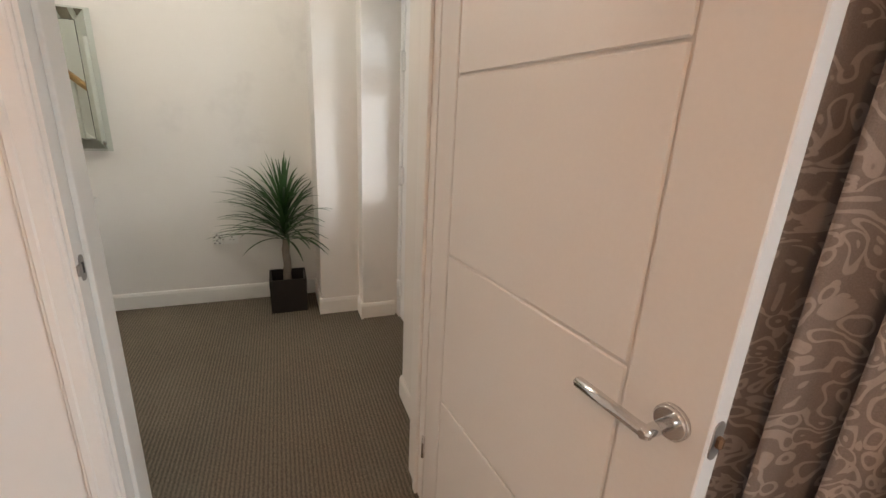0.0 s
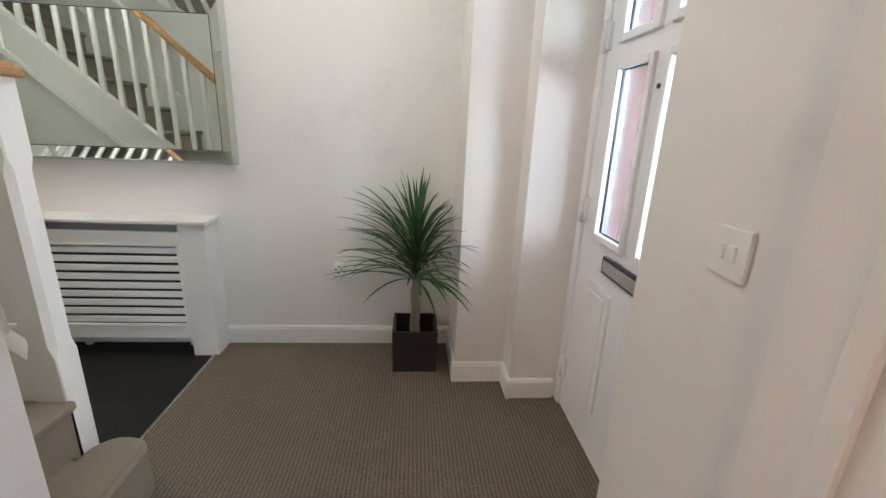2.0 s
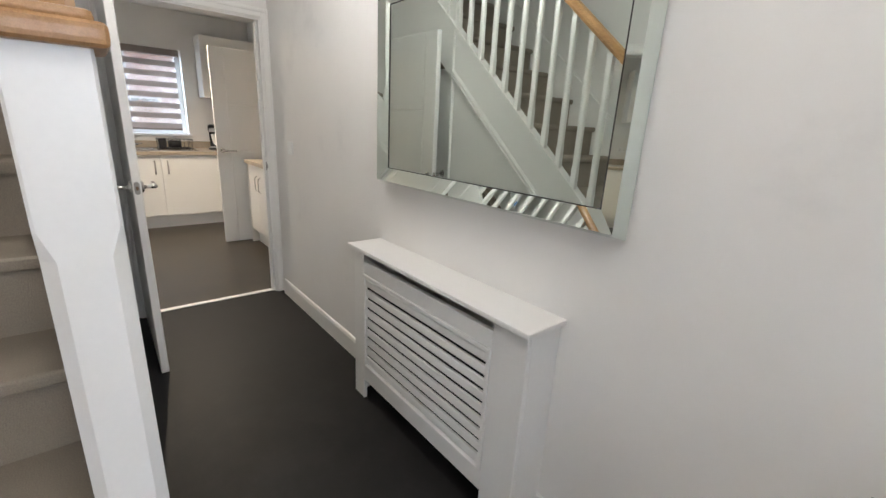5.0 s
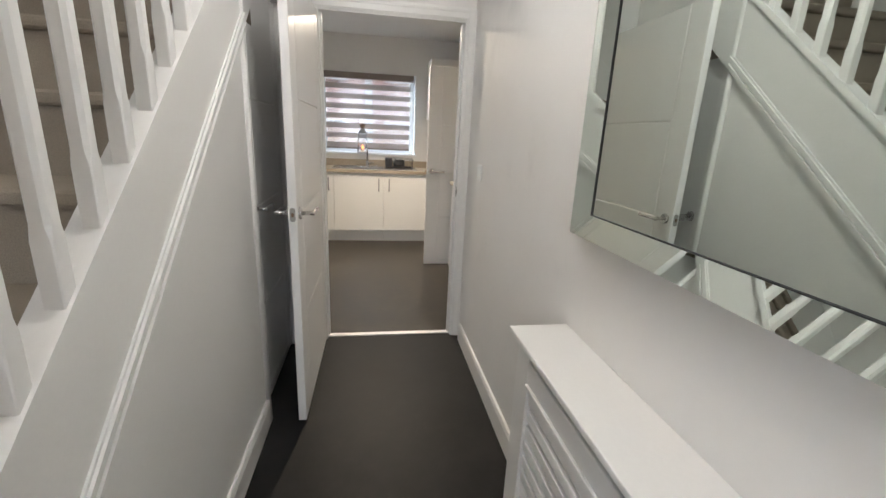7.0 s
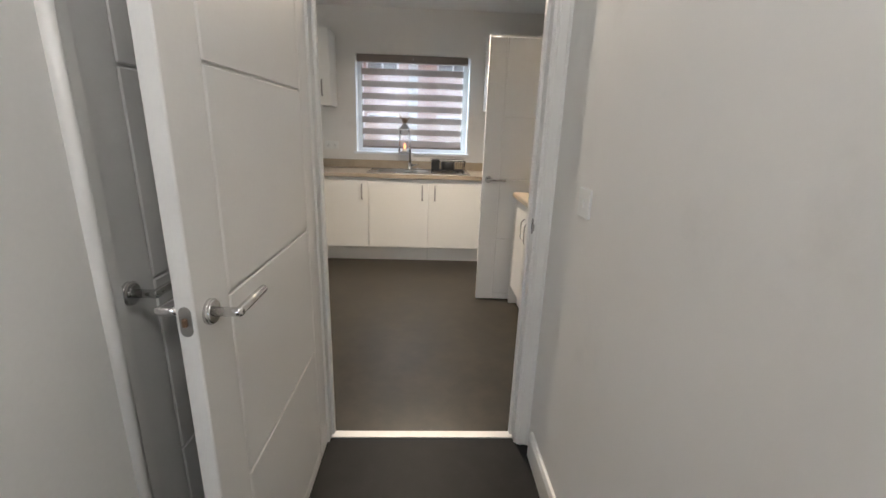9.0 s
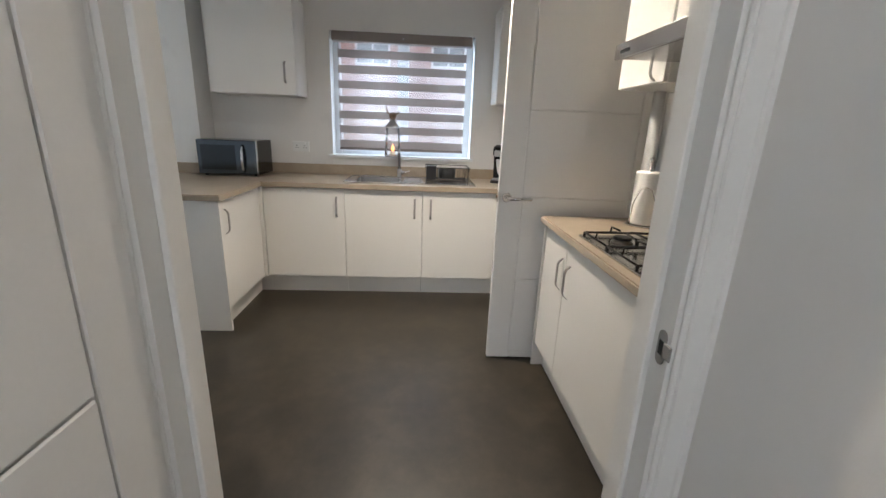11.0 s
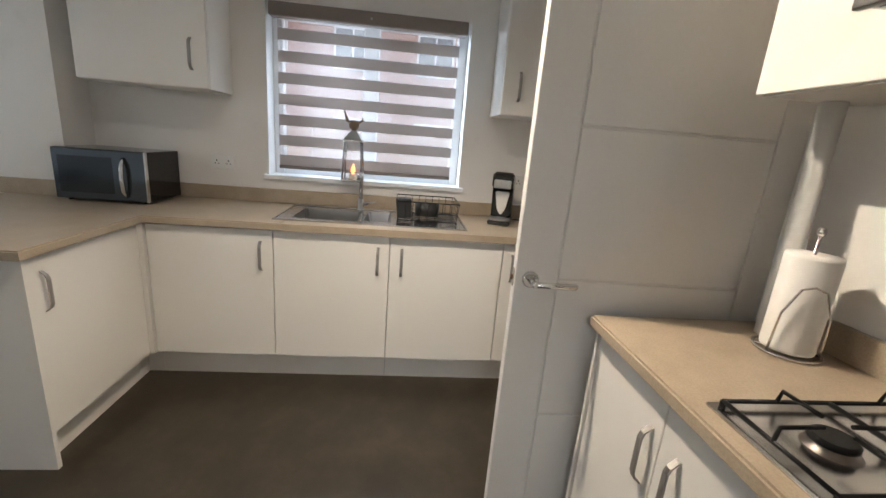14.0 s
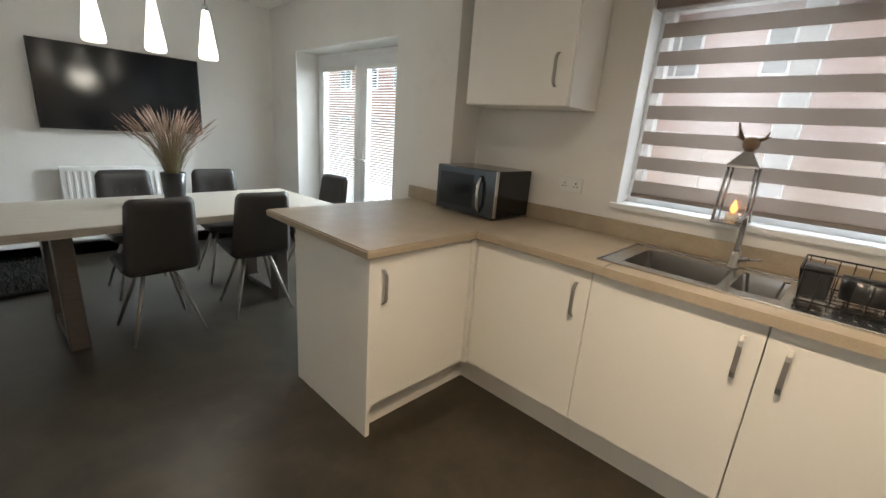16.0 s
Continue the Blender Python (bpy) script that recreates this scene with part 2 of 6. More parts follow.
def brushed_sheet():
    """Steel sheet brushed upright: reflections smear sideways."""
    m, nt, b = principled("brushed_splashback", (0.60, 0.59, 0.575), 0.30, 1.0)
    v = tex_coord(nt, (60, 1, 1))
    g, broad = noise_tex(nt, v, 12, 4, 0.7), noise_tex(nt, tex_coord(nt), 3, 4)
    c = ramp(nt, g, [(0.3, (0.64, 0.635, 0.625)), (0.7, (0.74, 0.735, 0.725))])
    nt.links.new(mixed(nt, 0.3, c, ramp(nt, broad, [(0.3, (0.62, 0.61, 0.60)), (0.7, (0.74, 0.735, 0.73))])), b.inputs["Base Color"])
    b.inputs["Anisotropic"].default_value = 0.85
    tan = nt.nodes.new("ShaderNodeTangent")
    tan.direction_type, tan.axis = "RADIAL", "Z"
    nt.links.new(tan.outputs[0], b.inputs["Tangent"])
    return m


M_SPLASH = brushed_sheet()
M_ALU = surface("bright_aluminium", (0.80, 0.79, 0.77), 0.5, 0.4, 0.05, 6, 80, 0.05)
M_STEELT = surface("stainless_sheet", (0.62, 0.61, 0.60), 0.22, 1.0, 0.06, 5, 40, 0.08, 0.0004, (1, 30, 1))
M_NICKEL = surface("satin_nickel", (0.40, 0.38, 0.36), 0.6, 1.0, 0.08, 8, 90, 0.05)
M_BLACK = surface("black_plastic", (0.018, 0.018, 0.019), 0.3, 0, 0.15, 4, 90, 0.08)
M_GBLACK = surface("gloss_black", (0.006, 0.006, 0.0065), 0.12, 0, 0.1, 4, 90, 0.0)
M_IRON = surface("cast_iron_black", (0.004, 0.004, 0.004), 0.42, 0, 0.2, 6, 160, 0.3, 0.001, (1, 1, 1), 0.3)
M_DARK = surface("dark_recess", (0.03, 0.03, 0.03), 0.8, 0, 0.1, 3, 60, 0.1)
M_MIRROR, _, _b = principled("mirror_glass", (0.66, 0.72, 0.68), 0.015, 1.0)
M_GLASS = glass_mat("window_glass")
M_FROST = glass_mat("patterned_glass", (0.66, 0.72, 0.84), 0.25)
M_DAMASK = damask()
M_BLIND = blind_mat("taupe_blind_band", (0.50, 0.45, 0.42), 0.52)
M_SHEER = sheer_mat()
M_PAPER = surface("white_paper_roll", (0.84, 0.83, 0.81), 0.9, 0, 0.04, 12, 160, 0.5, 0.001)
M_TABLE = wood("greyed_wood_tabletop", (0.47, 0.43, 0.375), (0.34, 0.305, 0.265), 0.36, (1, 10, 10), 5)
M_TLEG = wood("dark_table_leg_wood", (0.10, 0.08, 0.07), (0.06, 0.05, 0.045), 0.45)
M_LEATHER = surface("dark_grey_leather", (0.036, 0.032, 0.031), 0.5, 0, 0.18, 5, 130, 0.35, 0.0015)
M_POT = surface("dark_wicker_pot", (0.02, 0.015, 0.013), 0.55, 0, 0.35, 10, 110, 0.5, 0.002)
M_SOIL = surface("dark_potting_soil", (0.02, 0.016, 0.013), 0.95, 0, 0.4, 20, 120, 0.8, 0.004)
M_BARK = surface("pale_bark", (0.30, 0.25, 0.20), 0.85, 0, 0.3, 14, 70, 0.8, 0.004, (1, 1, 0.35))
M_BRICK = brick_far()
M_RUG = surface("black_shaggy_pile", (0.02, 0.018, 0.017), 0.95, 0, 0.5, 25, 200, 1.0, 0.01)
M_WHITEPL = surface("white_plastic", (0.80, 0.80, 0.78), 0.35, 0, 0.02, 5, 60, 0.03)
M_TAN = surface("copper_brown_fitting", (0.22, 0.14, 0.09), 0.35, 0.6, 0.1, 6, 60, 0.05)
M_SILVER = surface("silver_plastic", (0.5, 0.5, 0.5), 0.3, 0.8, 0.05, 6, 60, 0.03)
M_BURNER = surface("tarnished_burner_alloy", (0.24, 0.22, 0.20), 0.36, 1.0, 0.15, 20, 120, 0.1)
M_DIM = surface("faded_grey_print", (0.16, 0.16, 0.16), 0.4, 0, 0.05, 6, 60, 0.0)
M_SCREEN = surface("dark_screen_glass", (0.006, 0.008, 0.012), 0.14, 0, 0.1, 2, 50, 0.0)
M_SHADE = glow("lit_white_glass_shade", (1.0, 0.95, 0.88), 3.0)
M_BULB = glow("lit_lamp_face", (1.0, 0.86, 0.66), 14.0)
M_FLAME = glow("candle_flame", (1.0, 0.33, 0.10), 3.0)
M_CANDLE = surface("ivory_candle_wax", (0.75, 0.62, 0.45), 0.5, 0, 0.05, 10, 60, 0.05)


def leaf_mat(name, a, b2):
    m, nt, b = principled(name, a, 0.45, 0, 0.4)
    v = tex_coord(nt)
    c = ramp(nt, noise_tex(nt, v, 9, 3), [(0.3, a), (0.7, b2)])
    g = nt.nodes.new("ShaderNodeNewGeometry")
    c = mixed(nt, 0.45, c, ramp(nt, g.outputs["Random Per Island"], [(0.1, a), (0.9, b2)]))
    nt.links.new(c, b.inputs["Base Color"])
    return m


M_LEAF = leaf_mat("long_green_leaf", (0.014, 0.042, 0.016), (0.07, 0.165, 0.05))
M_GRASS = leaf_mat("dried_grass_blade", (0.14, 0.13, 0.06), (0.30, 0.22, 0.13))
M_PLUME = leaf_mat("pink_grass_plume", (0.20, 0.135, 0.11), (0.38, 0.27, 0.22))


# ---- mesh helpers ----
def bx(bm, x0, x1, y0, y1, z0, z1, r=0.0, seg=1):
    vs = bmesh.ops.create_cube(bm, size=1.0)["verts"]
    for v in vs:
        v.co = Vector((x0 + (v.co.x + 0.5) * (x1 - x0), y0 + (v.co.y + 0.5) * (y1 - y0), z0 + (v.co.z + 0.5) * (z1 - z0)))
    if r:
        es = list({e for v in vs for e in v.link_edges})
        bmesh.ops.bevel(bm, geom=es, offset=r, segments=seg, affect="EDGES", profile=0.6)
    return vs


def tube(bm, pts, radii, n=10, cap=True):
    """A round tube through points, with a radius at each."""
    pts = [Vector(p) for p in pts]
    if isinstance(radii, (int, float)):
        radii = [radii] * len(pts)
    rings, side = [], None
    for i, p in enumerate(pts):
        d = (pts[min(i + 1, len(pts) - 1)] - pts[max(i - 1, 0)]).normalized()
        if side is None:
            side = d.orthogonal().normalized()
        side = (side - d * side.dot(d)).normalized()
        up = d.cross(side)
        rings.append([bm.verts.new(p + radii[i] * (math.cos(a) * side + math.sin(a) * up)) for a in (k * math.tau / n for k in range(n))])
    for a, b in zip(rings, rings[1:]):
        for k in range(n):
            bm.faces.new((a[k], a[(k + 1) % n], b[(k + 1) % n], b[k])).smooth = True
    if cap:
        bm.faces.new(rings[0][::-1])
        bm.faces.new(rings[-1])


def lathe(bm, profile, n=24, at=(0, 0, 0), caps=True):
    """A turned body: (radius, height) pairs from the foot up, round z."""
    rings = [[bm.verts.new((at[0] + r * math.cos(a), at[1] + r * math.sin(a), at[2] + z)) for a in (k * math.tau / n for k in range(n))] for r, z in profile]
    for a, b in zip(rings, rings[1:]):
        for k in range(n):
            bm.faces.new((a[k], a[(k + 1) % n], b[(k + 1) % n], b[k])).smooth = True
    if caps:
        bm.faces.new(rings[0][::-1])
        bm.faces.new(rings[-1])


def prism(bm, outline, axis, a, b):
    """A flat outline drawn out along an axis from a to b. The outline gives the other two coordinates in x, y, z order."""
    def place(p, d):
        return {"x": (d, *p), "y": (p[0], d, p[1]), "z": (*p, d)}[axis]
    lo, hi = [bm.verts.new(place(p, a)) for p in outline], [bm.verts.new(place(p, b)) for p in outline]
    n = len(outline)
    bm.faces.new(lo[::-1])
    bm.faces.new(hi)
    for k in range(n):
        bm.faces.new((lo[k], lo[(k + 1) % n], hi[(k + 1) % n], hi[k]))
    bmesh.ops.recalc_face_normals(bm, faces=bm.faces[:])


def blank():
    return bmesh.new()


def mesh_of(name, bm, mat):
    me = bpy.data.meshes.new(name)
    bmesh.ops.recalc_face_normals(bm, faces=bm.faces[:])
    bm.to_mesh(me)
    bm.free()
    me.materials.append(mat)
    return me


def part(name, bm, mat, parent=None, label=""):
    ob = new(name, mesh_of(name, bm, mat))
    if parent is not None:
        ob.parent = parent
    if label:
        ob["label"] = label
    return ob


def box_part(name, dims, mat, parent=None, r=0.0, label="", seg=1):
    bm = blank()
    bx(bm, *dims, r=r, seg=seg)
    return part(name, bm, mat, parent, label)


def thing(name, m, label, category, group="", kind=""):
    ob = new(name)
    ob.matrix_basis = m
    ob.empty_display_size = 0.1
    return tagged(ob, label, category, group, kind)


def structure(name, boxes, mat, label, category="wall"):
    bm = blank()
    for b in boxes:
        bx(bm, *b)
    return tagged(part(name, bm, mat), label, category, "", "structure")


# ---- large structure ----
CEIL = 2.55
STAIR_TOP = 5.2
structure("floor_hall_carpet", [(-0.60, 1.03, 2.16, 4.12, -0.08, 0.006), (1.03, 1.06, 2.16, 2.64, -0.08, 0.006), (1.03, 1.30, 2.64, 3.55, -0.08, 0.006), (0.10, 0.955, 2.0, 2.16, -0.08, 0.006)], M_CARPET, "brown ribbed carpet in the entrance hall", "carpet")
structure("floor_hall_vinyl", [(-3.24, -0.605, 2.12, 4.12, -0.08, 0.0)], M_VINYL, "charcoal sheet vinyl floor in the hall passage", "floor")
structure("floor_kitchen_vinyl", [(-6.45, -3.245, -1.35, 4.9, -0.08, 0.0), (-6.72, -6.45, -0.75, 0.93, -0.08, 0.0)], M_KVINYL, "dark brown-grey vinyl floor in kitchen and dining area", "floor")
structure("floor_living", [(-2.6, 1.65, -1.5, 2.0, -0.08, 0.0)], M_LIVCARPET, "beige carpet of the living room", "carpet")
structure("trim_carpet_edge", [(-0.612, -0.596, 3.1, 4.12, 0.0, 0.009)], M_STEEL, "metal carpet edging strip in the hall", "trim")

structure("wall_hall_north", [(-3.30, 1.40, 4.12, 4.24, 0, CEIL), (0.765, 1.40, 3.705, 4.12, 0, CEIL), (1.03, 1.40, 3.55, 3.705, 0, CEIL)], M_WALL, "white painted hall wall with boxed-in corner")
structure("wall_front", [(1.06, 1.40, 2.16, 2.64, 0, CEIL), (1.03, 1.40, 2.64, 3.55, 2.10, CEIL)], M_WALL, "white painted wall round the front door")
structure("wall_living_hall", [(-2.72, 0.072, 2.0, 2.16, 0, STAIR_TOP), (0.983, 1.65, 2.0, 2.16, 0, CEIL), (0.072, 0.983, 2.0, 2.16, 2.01, CEIL), (0.072, 1.65, 2.0, 2.16, CEIL, STAIR_TOP)], M_WALL, "white wall between living room and hall")
structure("wall_living_outer", [(1.55, 1.70, -1.5, -1.3, 0, CEIL), (1.55, 1.70, -1.3, 0.7, 0, 0.75), (1.55, 1.70, -1.3, 0.7, 2.05, CEIL), (1.55, 1.70, 0.7, 2.0, 0, CEIL), (-2.72, 1.70, -1.62, -1.5, 0, CEIL), (-2.72, -2.6, -1.5, 2.0, 0, CEIL)], M_WALL, "living room walls round the curtained window")
structure("wall_kitchen_hall", [(-3.30, -3.18, 2.12, 3.207, 0, CEIL), (-3.30, -3.18, 4.088, 4.12, 0, CEIL), (-3.30, -3.18, 3.207, 4.088, 2.01, CEIL), (-3.30, -3.18, 4.12, 5.02, 0, CEIL), (-3.30, -3.18, -1.47, 2.12, 0, CEIL)], M_WALL, "white wall between hall and kitchen with a doorway")
structure("wall_kitchen_north", [(-6.60, -5.72, 4.9, 5.02, 0, CEIL), (-4.86, -3.30, 4.9, 5.02, 0, CEIL), (-5.72, -4.86, 4.9, 5.02, 2.03, CEIL), (-5.85, -4.70, 6.0, 6.1, 0, CEIL), (-5.85, -5.72, 5.02, 6.0, 0, CEIL), (-4.86, -4.73, 5.02, 6.0, 0, CEIL)], M_WALL, "white kitchen wall behind the hob")
structure("floor_lobby", [(-5.72, -4.86, 4.9, 6.0, -0.08, -0.002)], M_KVINYL, "dark vinyl floor of the side lobby", "floor")
structure("wall_kitchen_west", [(-6.72, -6.45, 0.93, 2.85, 0, CEIL), (-6.72, -6.45, 4.08, 5.02, 0, CEIL), (-6.72, -6.45, 2.85, 4.08, 0, 1.07), (-6.72, -6.45, 2.85, 4.08, 2.10, CEIL), (-6.45, -6.20, 1.45, 1.83, 0, CEIL)], M_WALL, "white kitchen wall with window and pier")
structure("wall_dining_west", [(-6.84, -6.45, -1.47, -0.75, 0, CEIL), (-6.84, -6.45, -0.75, 0.93, 2.08, CEIL)], M_WALL, "white dining wall round the french doors")
structure("wall_dining_south", [(-6.84, -3.30, -1.47, -1.35, 0, CEIL)], M_WALL, "white dining wall behind the television")
structure("ceiling", [(-0.45, 1.40, 2.12, 4.24, CEIL, CEIL + 0.1), (-3.30, -0.45, 3.05, 4.24, CEIL, CEIL + 0.1), (-2.72, 1.70, -1.62, 2.0, CEIL, CEIL + 0.1), (-6.84, -3.18, -1.47, 5.02, CEIL, CEIL + 0.1), (-5.85, -4.73, 5.02, 6.1, CEIL, CEIL + 0.1)], M_CEIL, "white plastered ceiling", "ceiling")
structure("wall_stairwell", [(-3.30, 0.1, 3.05, 3.15, CEIL + 0.1, STAIR_TOP), (-0.45, -0.35, 2.12, 3.05, CEIL + 0.1, STAIR_TOP), (-4.2, -4.1, 2.0, 3.15, CEIL + 0.1, STAIR_TOP), (-4.1, -2.72, 2.0, 2.12, CEIL + 0.1, STAIR_TOP), (-4.1, -3.30, 3.05, 3.15, CEIL + 0.1, STAIR_TOP), (-4.2, -0.35, 2.0, 3.15, STAIR_TOP, STAIR_TOP + 0.1), (-4.1, -3.18, 2.12, 3.05, CEIL + 0.1, CEIL + 0.2)], M_WALL, "white walls of the stairwell above")


def skirting(name, runs):
    """Torus skirting: board and a rounded top bead. A run: x0, y0, x1, y1 along the wall, with the room to its left."""
    bm = blank()
    for x0, y0, x1, y1 in runs:
        d = Vector((x1 - x0, y1 - y0, 0))
        n = Vector((-d.y, d.x, 0)).normalized()
        a, b = Vector((x0, y0, 0)), Vector((x1, y1, 0))
        prof = [(0, 0), (0.016, 0), (0.016, 0.100), (0.013, 0.106), (0.013, 0.110), (0.009, 0.118), (0, 0.120)]
        lo, hi = [bm.verts.new(a + n * o + Vector((0, 0, z))) for o, z in prof], [bm.verts.new(b + n * o + Vector((0, 0, z))) for o, z in prof]
        for k in range(len(prof)):
            bm.faces.new((lo[k], lo[(k + 1) % 7], hi[(k + 1) % 7], hi[k]))
        bm.faces.new(lo)
        bm.faces.new(hi[::-1])
    return tagged(part(name, bm, M_GLOSS), "white painted skirting board", "skirting", "", "structure")


skirting("baseboard_hall", [(0.765, 4.12, -0.64, 4.12), (-1.60, 4.12, -3.105, 4.12), (0.765, 3.705, 0.765, 4.104), (1.03, 3.705, 0.749, 3.705), (1.03, 3.55, 1.03, 3.689), (1.255, 3.55, 1.014, 3.55), (1.06, 2.18, 1.06, 2.64)])
skirting("baseboard_kitchen", [(-3.30, 3.10, -3.30, -1.334), (-3.30, -1.35, -5.9, -1.35), (-5.9, -1.35, -6.45, -1.35), (-6.45, -1.35, -6.45, -0.75)])


def door_frame(name, m, width, height, depth, side=1):
    """Lining, stops and moulded architraves on both faces. Local x runs across the opening, y through the wall from 0 to depth."""
    t = thing(name, m, "white gloss door lining with moulded architraves", "door frame", "", "structure")
    for x0, x1 in ((-0.028, 0.0), (width, width + 0.028)):
        box_part("lining", (x0, x1, -0.002, depth + 0.002, 0, height + 0.028), M_GLOSS, t)
    box_part("lining_head", (0, width, -0.002, depth + 0.002, height, height + 0.028), M_GLOSS, t)
    y0 = 0.045 if side > 0 else depth - 0.057
    for x0, x1 in ((0.0, 0.012), (width - 0.012, width)):
        box_part("door_stop", (x0, x1, y0, y0 + 0.03, 0, height), M_GLOSS, t, 0.002)
    for y, s in ((-0.002, -1), (depth + 0.002, 1)):
        for kind, x in (("l", -0.008), ("r", width + 0.008), ("h", 0)):
            bm = blank()
            for o0, o1, th in ((0, 0.068, 0.010), (0.008, 0.060, 0.015), (0.040, 0.058, 0.019)):
                ya, yb = sorted((y, y + s * th))
                if kind == "l":
                    bx(bm, x - o1, x - o0, ya, yb, 0, height + 0.008 + o1, 0.003)
                elif kind == "r":
                    bx(bm, x + o0, x + o1, ya, yb, 0, height + 0.008 + o1, 0.003)
                else:
                    bx(bm, -0.008 - o0, width + 0.008 + o0, ya, yb, height + 0.008 + o0, height + 0.008 + o1, 0.003)
            part("architrave", bm, M_GLOSS, t)
    return t


def lever_handle(parent, x, z, y, s, way):
    """Round rose and a straight lever on one face. s: the side it stands out to, way: along x."""
    bm = blank()
    tube(bm, [(x, y, z), (x, y + s * 0.008, z)], 0.026, 20)
    tube(bm, [(x, y + s * 0.008, z), (x, y + s * 0.012, z)], [0.026, 0.022], 20)
    rose = part("handle_rose", bm, M_CHROME, parent, "round chrome handle rose")
    bm = blank()
    tube(bm, [(x, y + s * 0.006, z), (x, y + s * 0.060, z), (x, y + s * 0.0665, z)], [0.0095, 0.0095, 0.006], 16)
    tube(bm, [(x - way * 0.0085, y + s * 0.057, z), (x - way * 0.004, y + s * 0.057, z), (x + way * 0.124, y + s * 0.057, z), (x + way * 0.128, y + s * 0.057, z)], [0.006, 0.0095, 0.0095, 0.007], 16)
    part("handle_lever", bm, M_CHROME, rose, "chrome lever handle")


def panel_door(name, m, width, height, label, latch_z=0.99):
    """Ladder-grooved flush door. Local origin at the hinge foot, x to the latch edge, y through the leaf."""
    t = thing(name, m, label, "door", "interior doors", "structure")
    th = 0.036
    lx0, lx1 = 0.10, width - 0.133
    rows = [0.0, 0.05, 0.515, 0.992, 1.452, height]
    g = 0.0025
    leaf = box_part("leaf", (lx0 - g - 0.004, lx1 + g + 0.004, 0.0065, th - 0.0065, 0.001, height - 0.001), M_DOOR, t)
    box_part("stile", (0, lx0 - g, 0, th, 0, height), M_DOOR, leaf, 0.0026)
    box_part("stile", (lx1 + g, width, 0, th, 0, height), M_DOOR, leaf, 0.0026)
    for ya, yb in ((0.0, 0.0065), (th - 0.0065, th)):
        for a, b in zip(rows, rows[1:]):
            box_part("panel", (lx0 + g, lx1 - g, ya, yb, a + (g if a else 0), b - (g if b < height else 0)), M_DOOR, leaf, 0.0032)
    x = width - 0.048
    lever_handle(t, x, latch_z, 0.0, -1, -1)
    lever_handle(t, x, latch_z, th, 1, -1)
    bm = blank()
    half = th / 2
    ends = [(0.011 * math.cos(radians(a)), (0.019 if a < 180 else -0.019) + 0.011 * math.sin(radians(a))) for a in (0, 30, 60, 90, 120, 150, 179, 181, 210, 240, 270, 300, 330, 359)]
    prism(bm, [(half + a, latch_z + b) for a, b in ends], "x", width - 0.001, width + 0.002)
    plate_ob = part("latch_plate", bm, M_NICKEL, t, "steel latch plate on the door edge")
    bm = blank()
    bx(bm, width, width + 0.010, half - 0.005, half + 0.005, latch_z - 0.009, latch_z + 0.009, 0.003)
    part("latch_bolt", bm, M_TAN, plate_ob, "brass latch bolt")
    for z in (0.25, 1.75):
        bm = blank()
        tube(bm, [(-0.006, th / 2 - 0.02, z - 0.045), (-0.006, th / 2 - 0.02, z + 0.045)], 0.006, 10)
        part("hinge", bm, M_CHROME, t)
    return t


# living room doorway
door_frame("door_frame_living", pose(0.100, 2.0, 0), 0.855, 1.98, 0.16, 1)
LIVING_DOOR_TURN = -84.2
panel_door("door_living", pose(0.957, 1.995, 0.008, 0, 0, LIVING_DOOR_TURN), 0.838, 1.965, "white ladder-grooved flush door standing open", 0.955)
def rounded_plate(half_w, half_h):
    """Outline of a plate with rounded ends."""
    return [(half_w * math.cos(radians(a)), (half_h - half_w if a < 180 else half_w - half_h) + half_w * math.sin(radians(a))) for a in (0, 30, 60, 90, 120, 150, 179, 181, 210, 240, 270, 300, 330, 359)]


strike = thing("strike_plate", pose(0.100, 2.026, 0.985), "steel strike plate in the door lining", "strike plate")
bm = blank()
prism(bm, rounded_plate(0.012, 0.032), "x", 0.0, 0.0018)
bx(bm, 0.0, 0.005, -0.030, -0.008, -0.014, 0.014, 0.002)
part("plate", bm, M_NICKEL, strike)
box_part("keep_hole", (0.0015, 0.0026, -0.006, 0.006, -0.013, 0.013), M_DARK, strike)

# hall to kitchen doorway
door_frame("door_frame_kitchen", pose(-3.18, 3.235, 0, 0, 0, 90), 0.825, 1.98, 0.12, 1)
panel_door("door_kitchen", pose(-3.165, 3.192, 0.006, 0, 0, -0.3), 0.826, 1.965, "white ladder-grooved flush door opened into the hall")
structure("trim_threshold", [(-3.245, -3.205, 3.235, 4.06, 0.0, 0.006)], M_ALU, "bright metal threshold strip", "trim")
strike2 = thing("strike_plate", pose(-3.20, 4.06, 1.0), "steel strike plate in the kitchen door lining", "strike plate")
bm = blank()
prism(bm, rounded_plate(0.012, 0.032), "y", -0.0018, 0.0)
bx(bm, 0.008, 0.030, -0.005, 0.0, -0.014, 0.014, 0.002)
part("plate", bm, M_NICKEL, strike2)
box_part("keep_hole", (-0.006, 0.006, -0.0028, -0.0017, -0.013, 0.013), M_DARK, strike2)

# kitchen side door, open across the end of the worktop
door_frame("door_frame_side", pose(-4.86, 5.02, 0, 0, 0, 180), 0.86, 2.0, 0.12, -1)
panel_door("door_side", pose(-4.855, 4.895, 0.006, 0, 0, -91.5), 0.826, 1.99, "white ladder-grooved flush door open beside the worktop")


# ---- the stairs ----
RISE, GOING, FIRST = 0.2, 0.225, -0.385
SLOPE = RISE / GOING


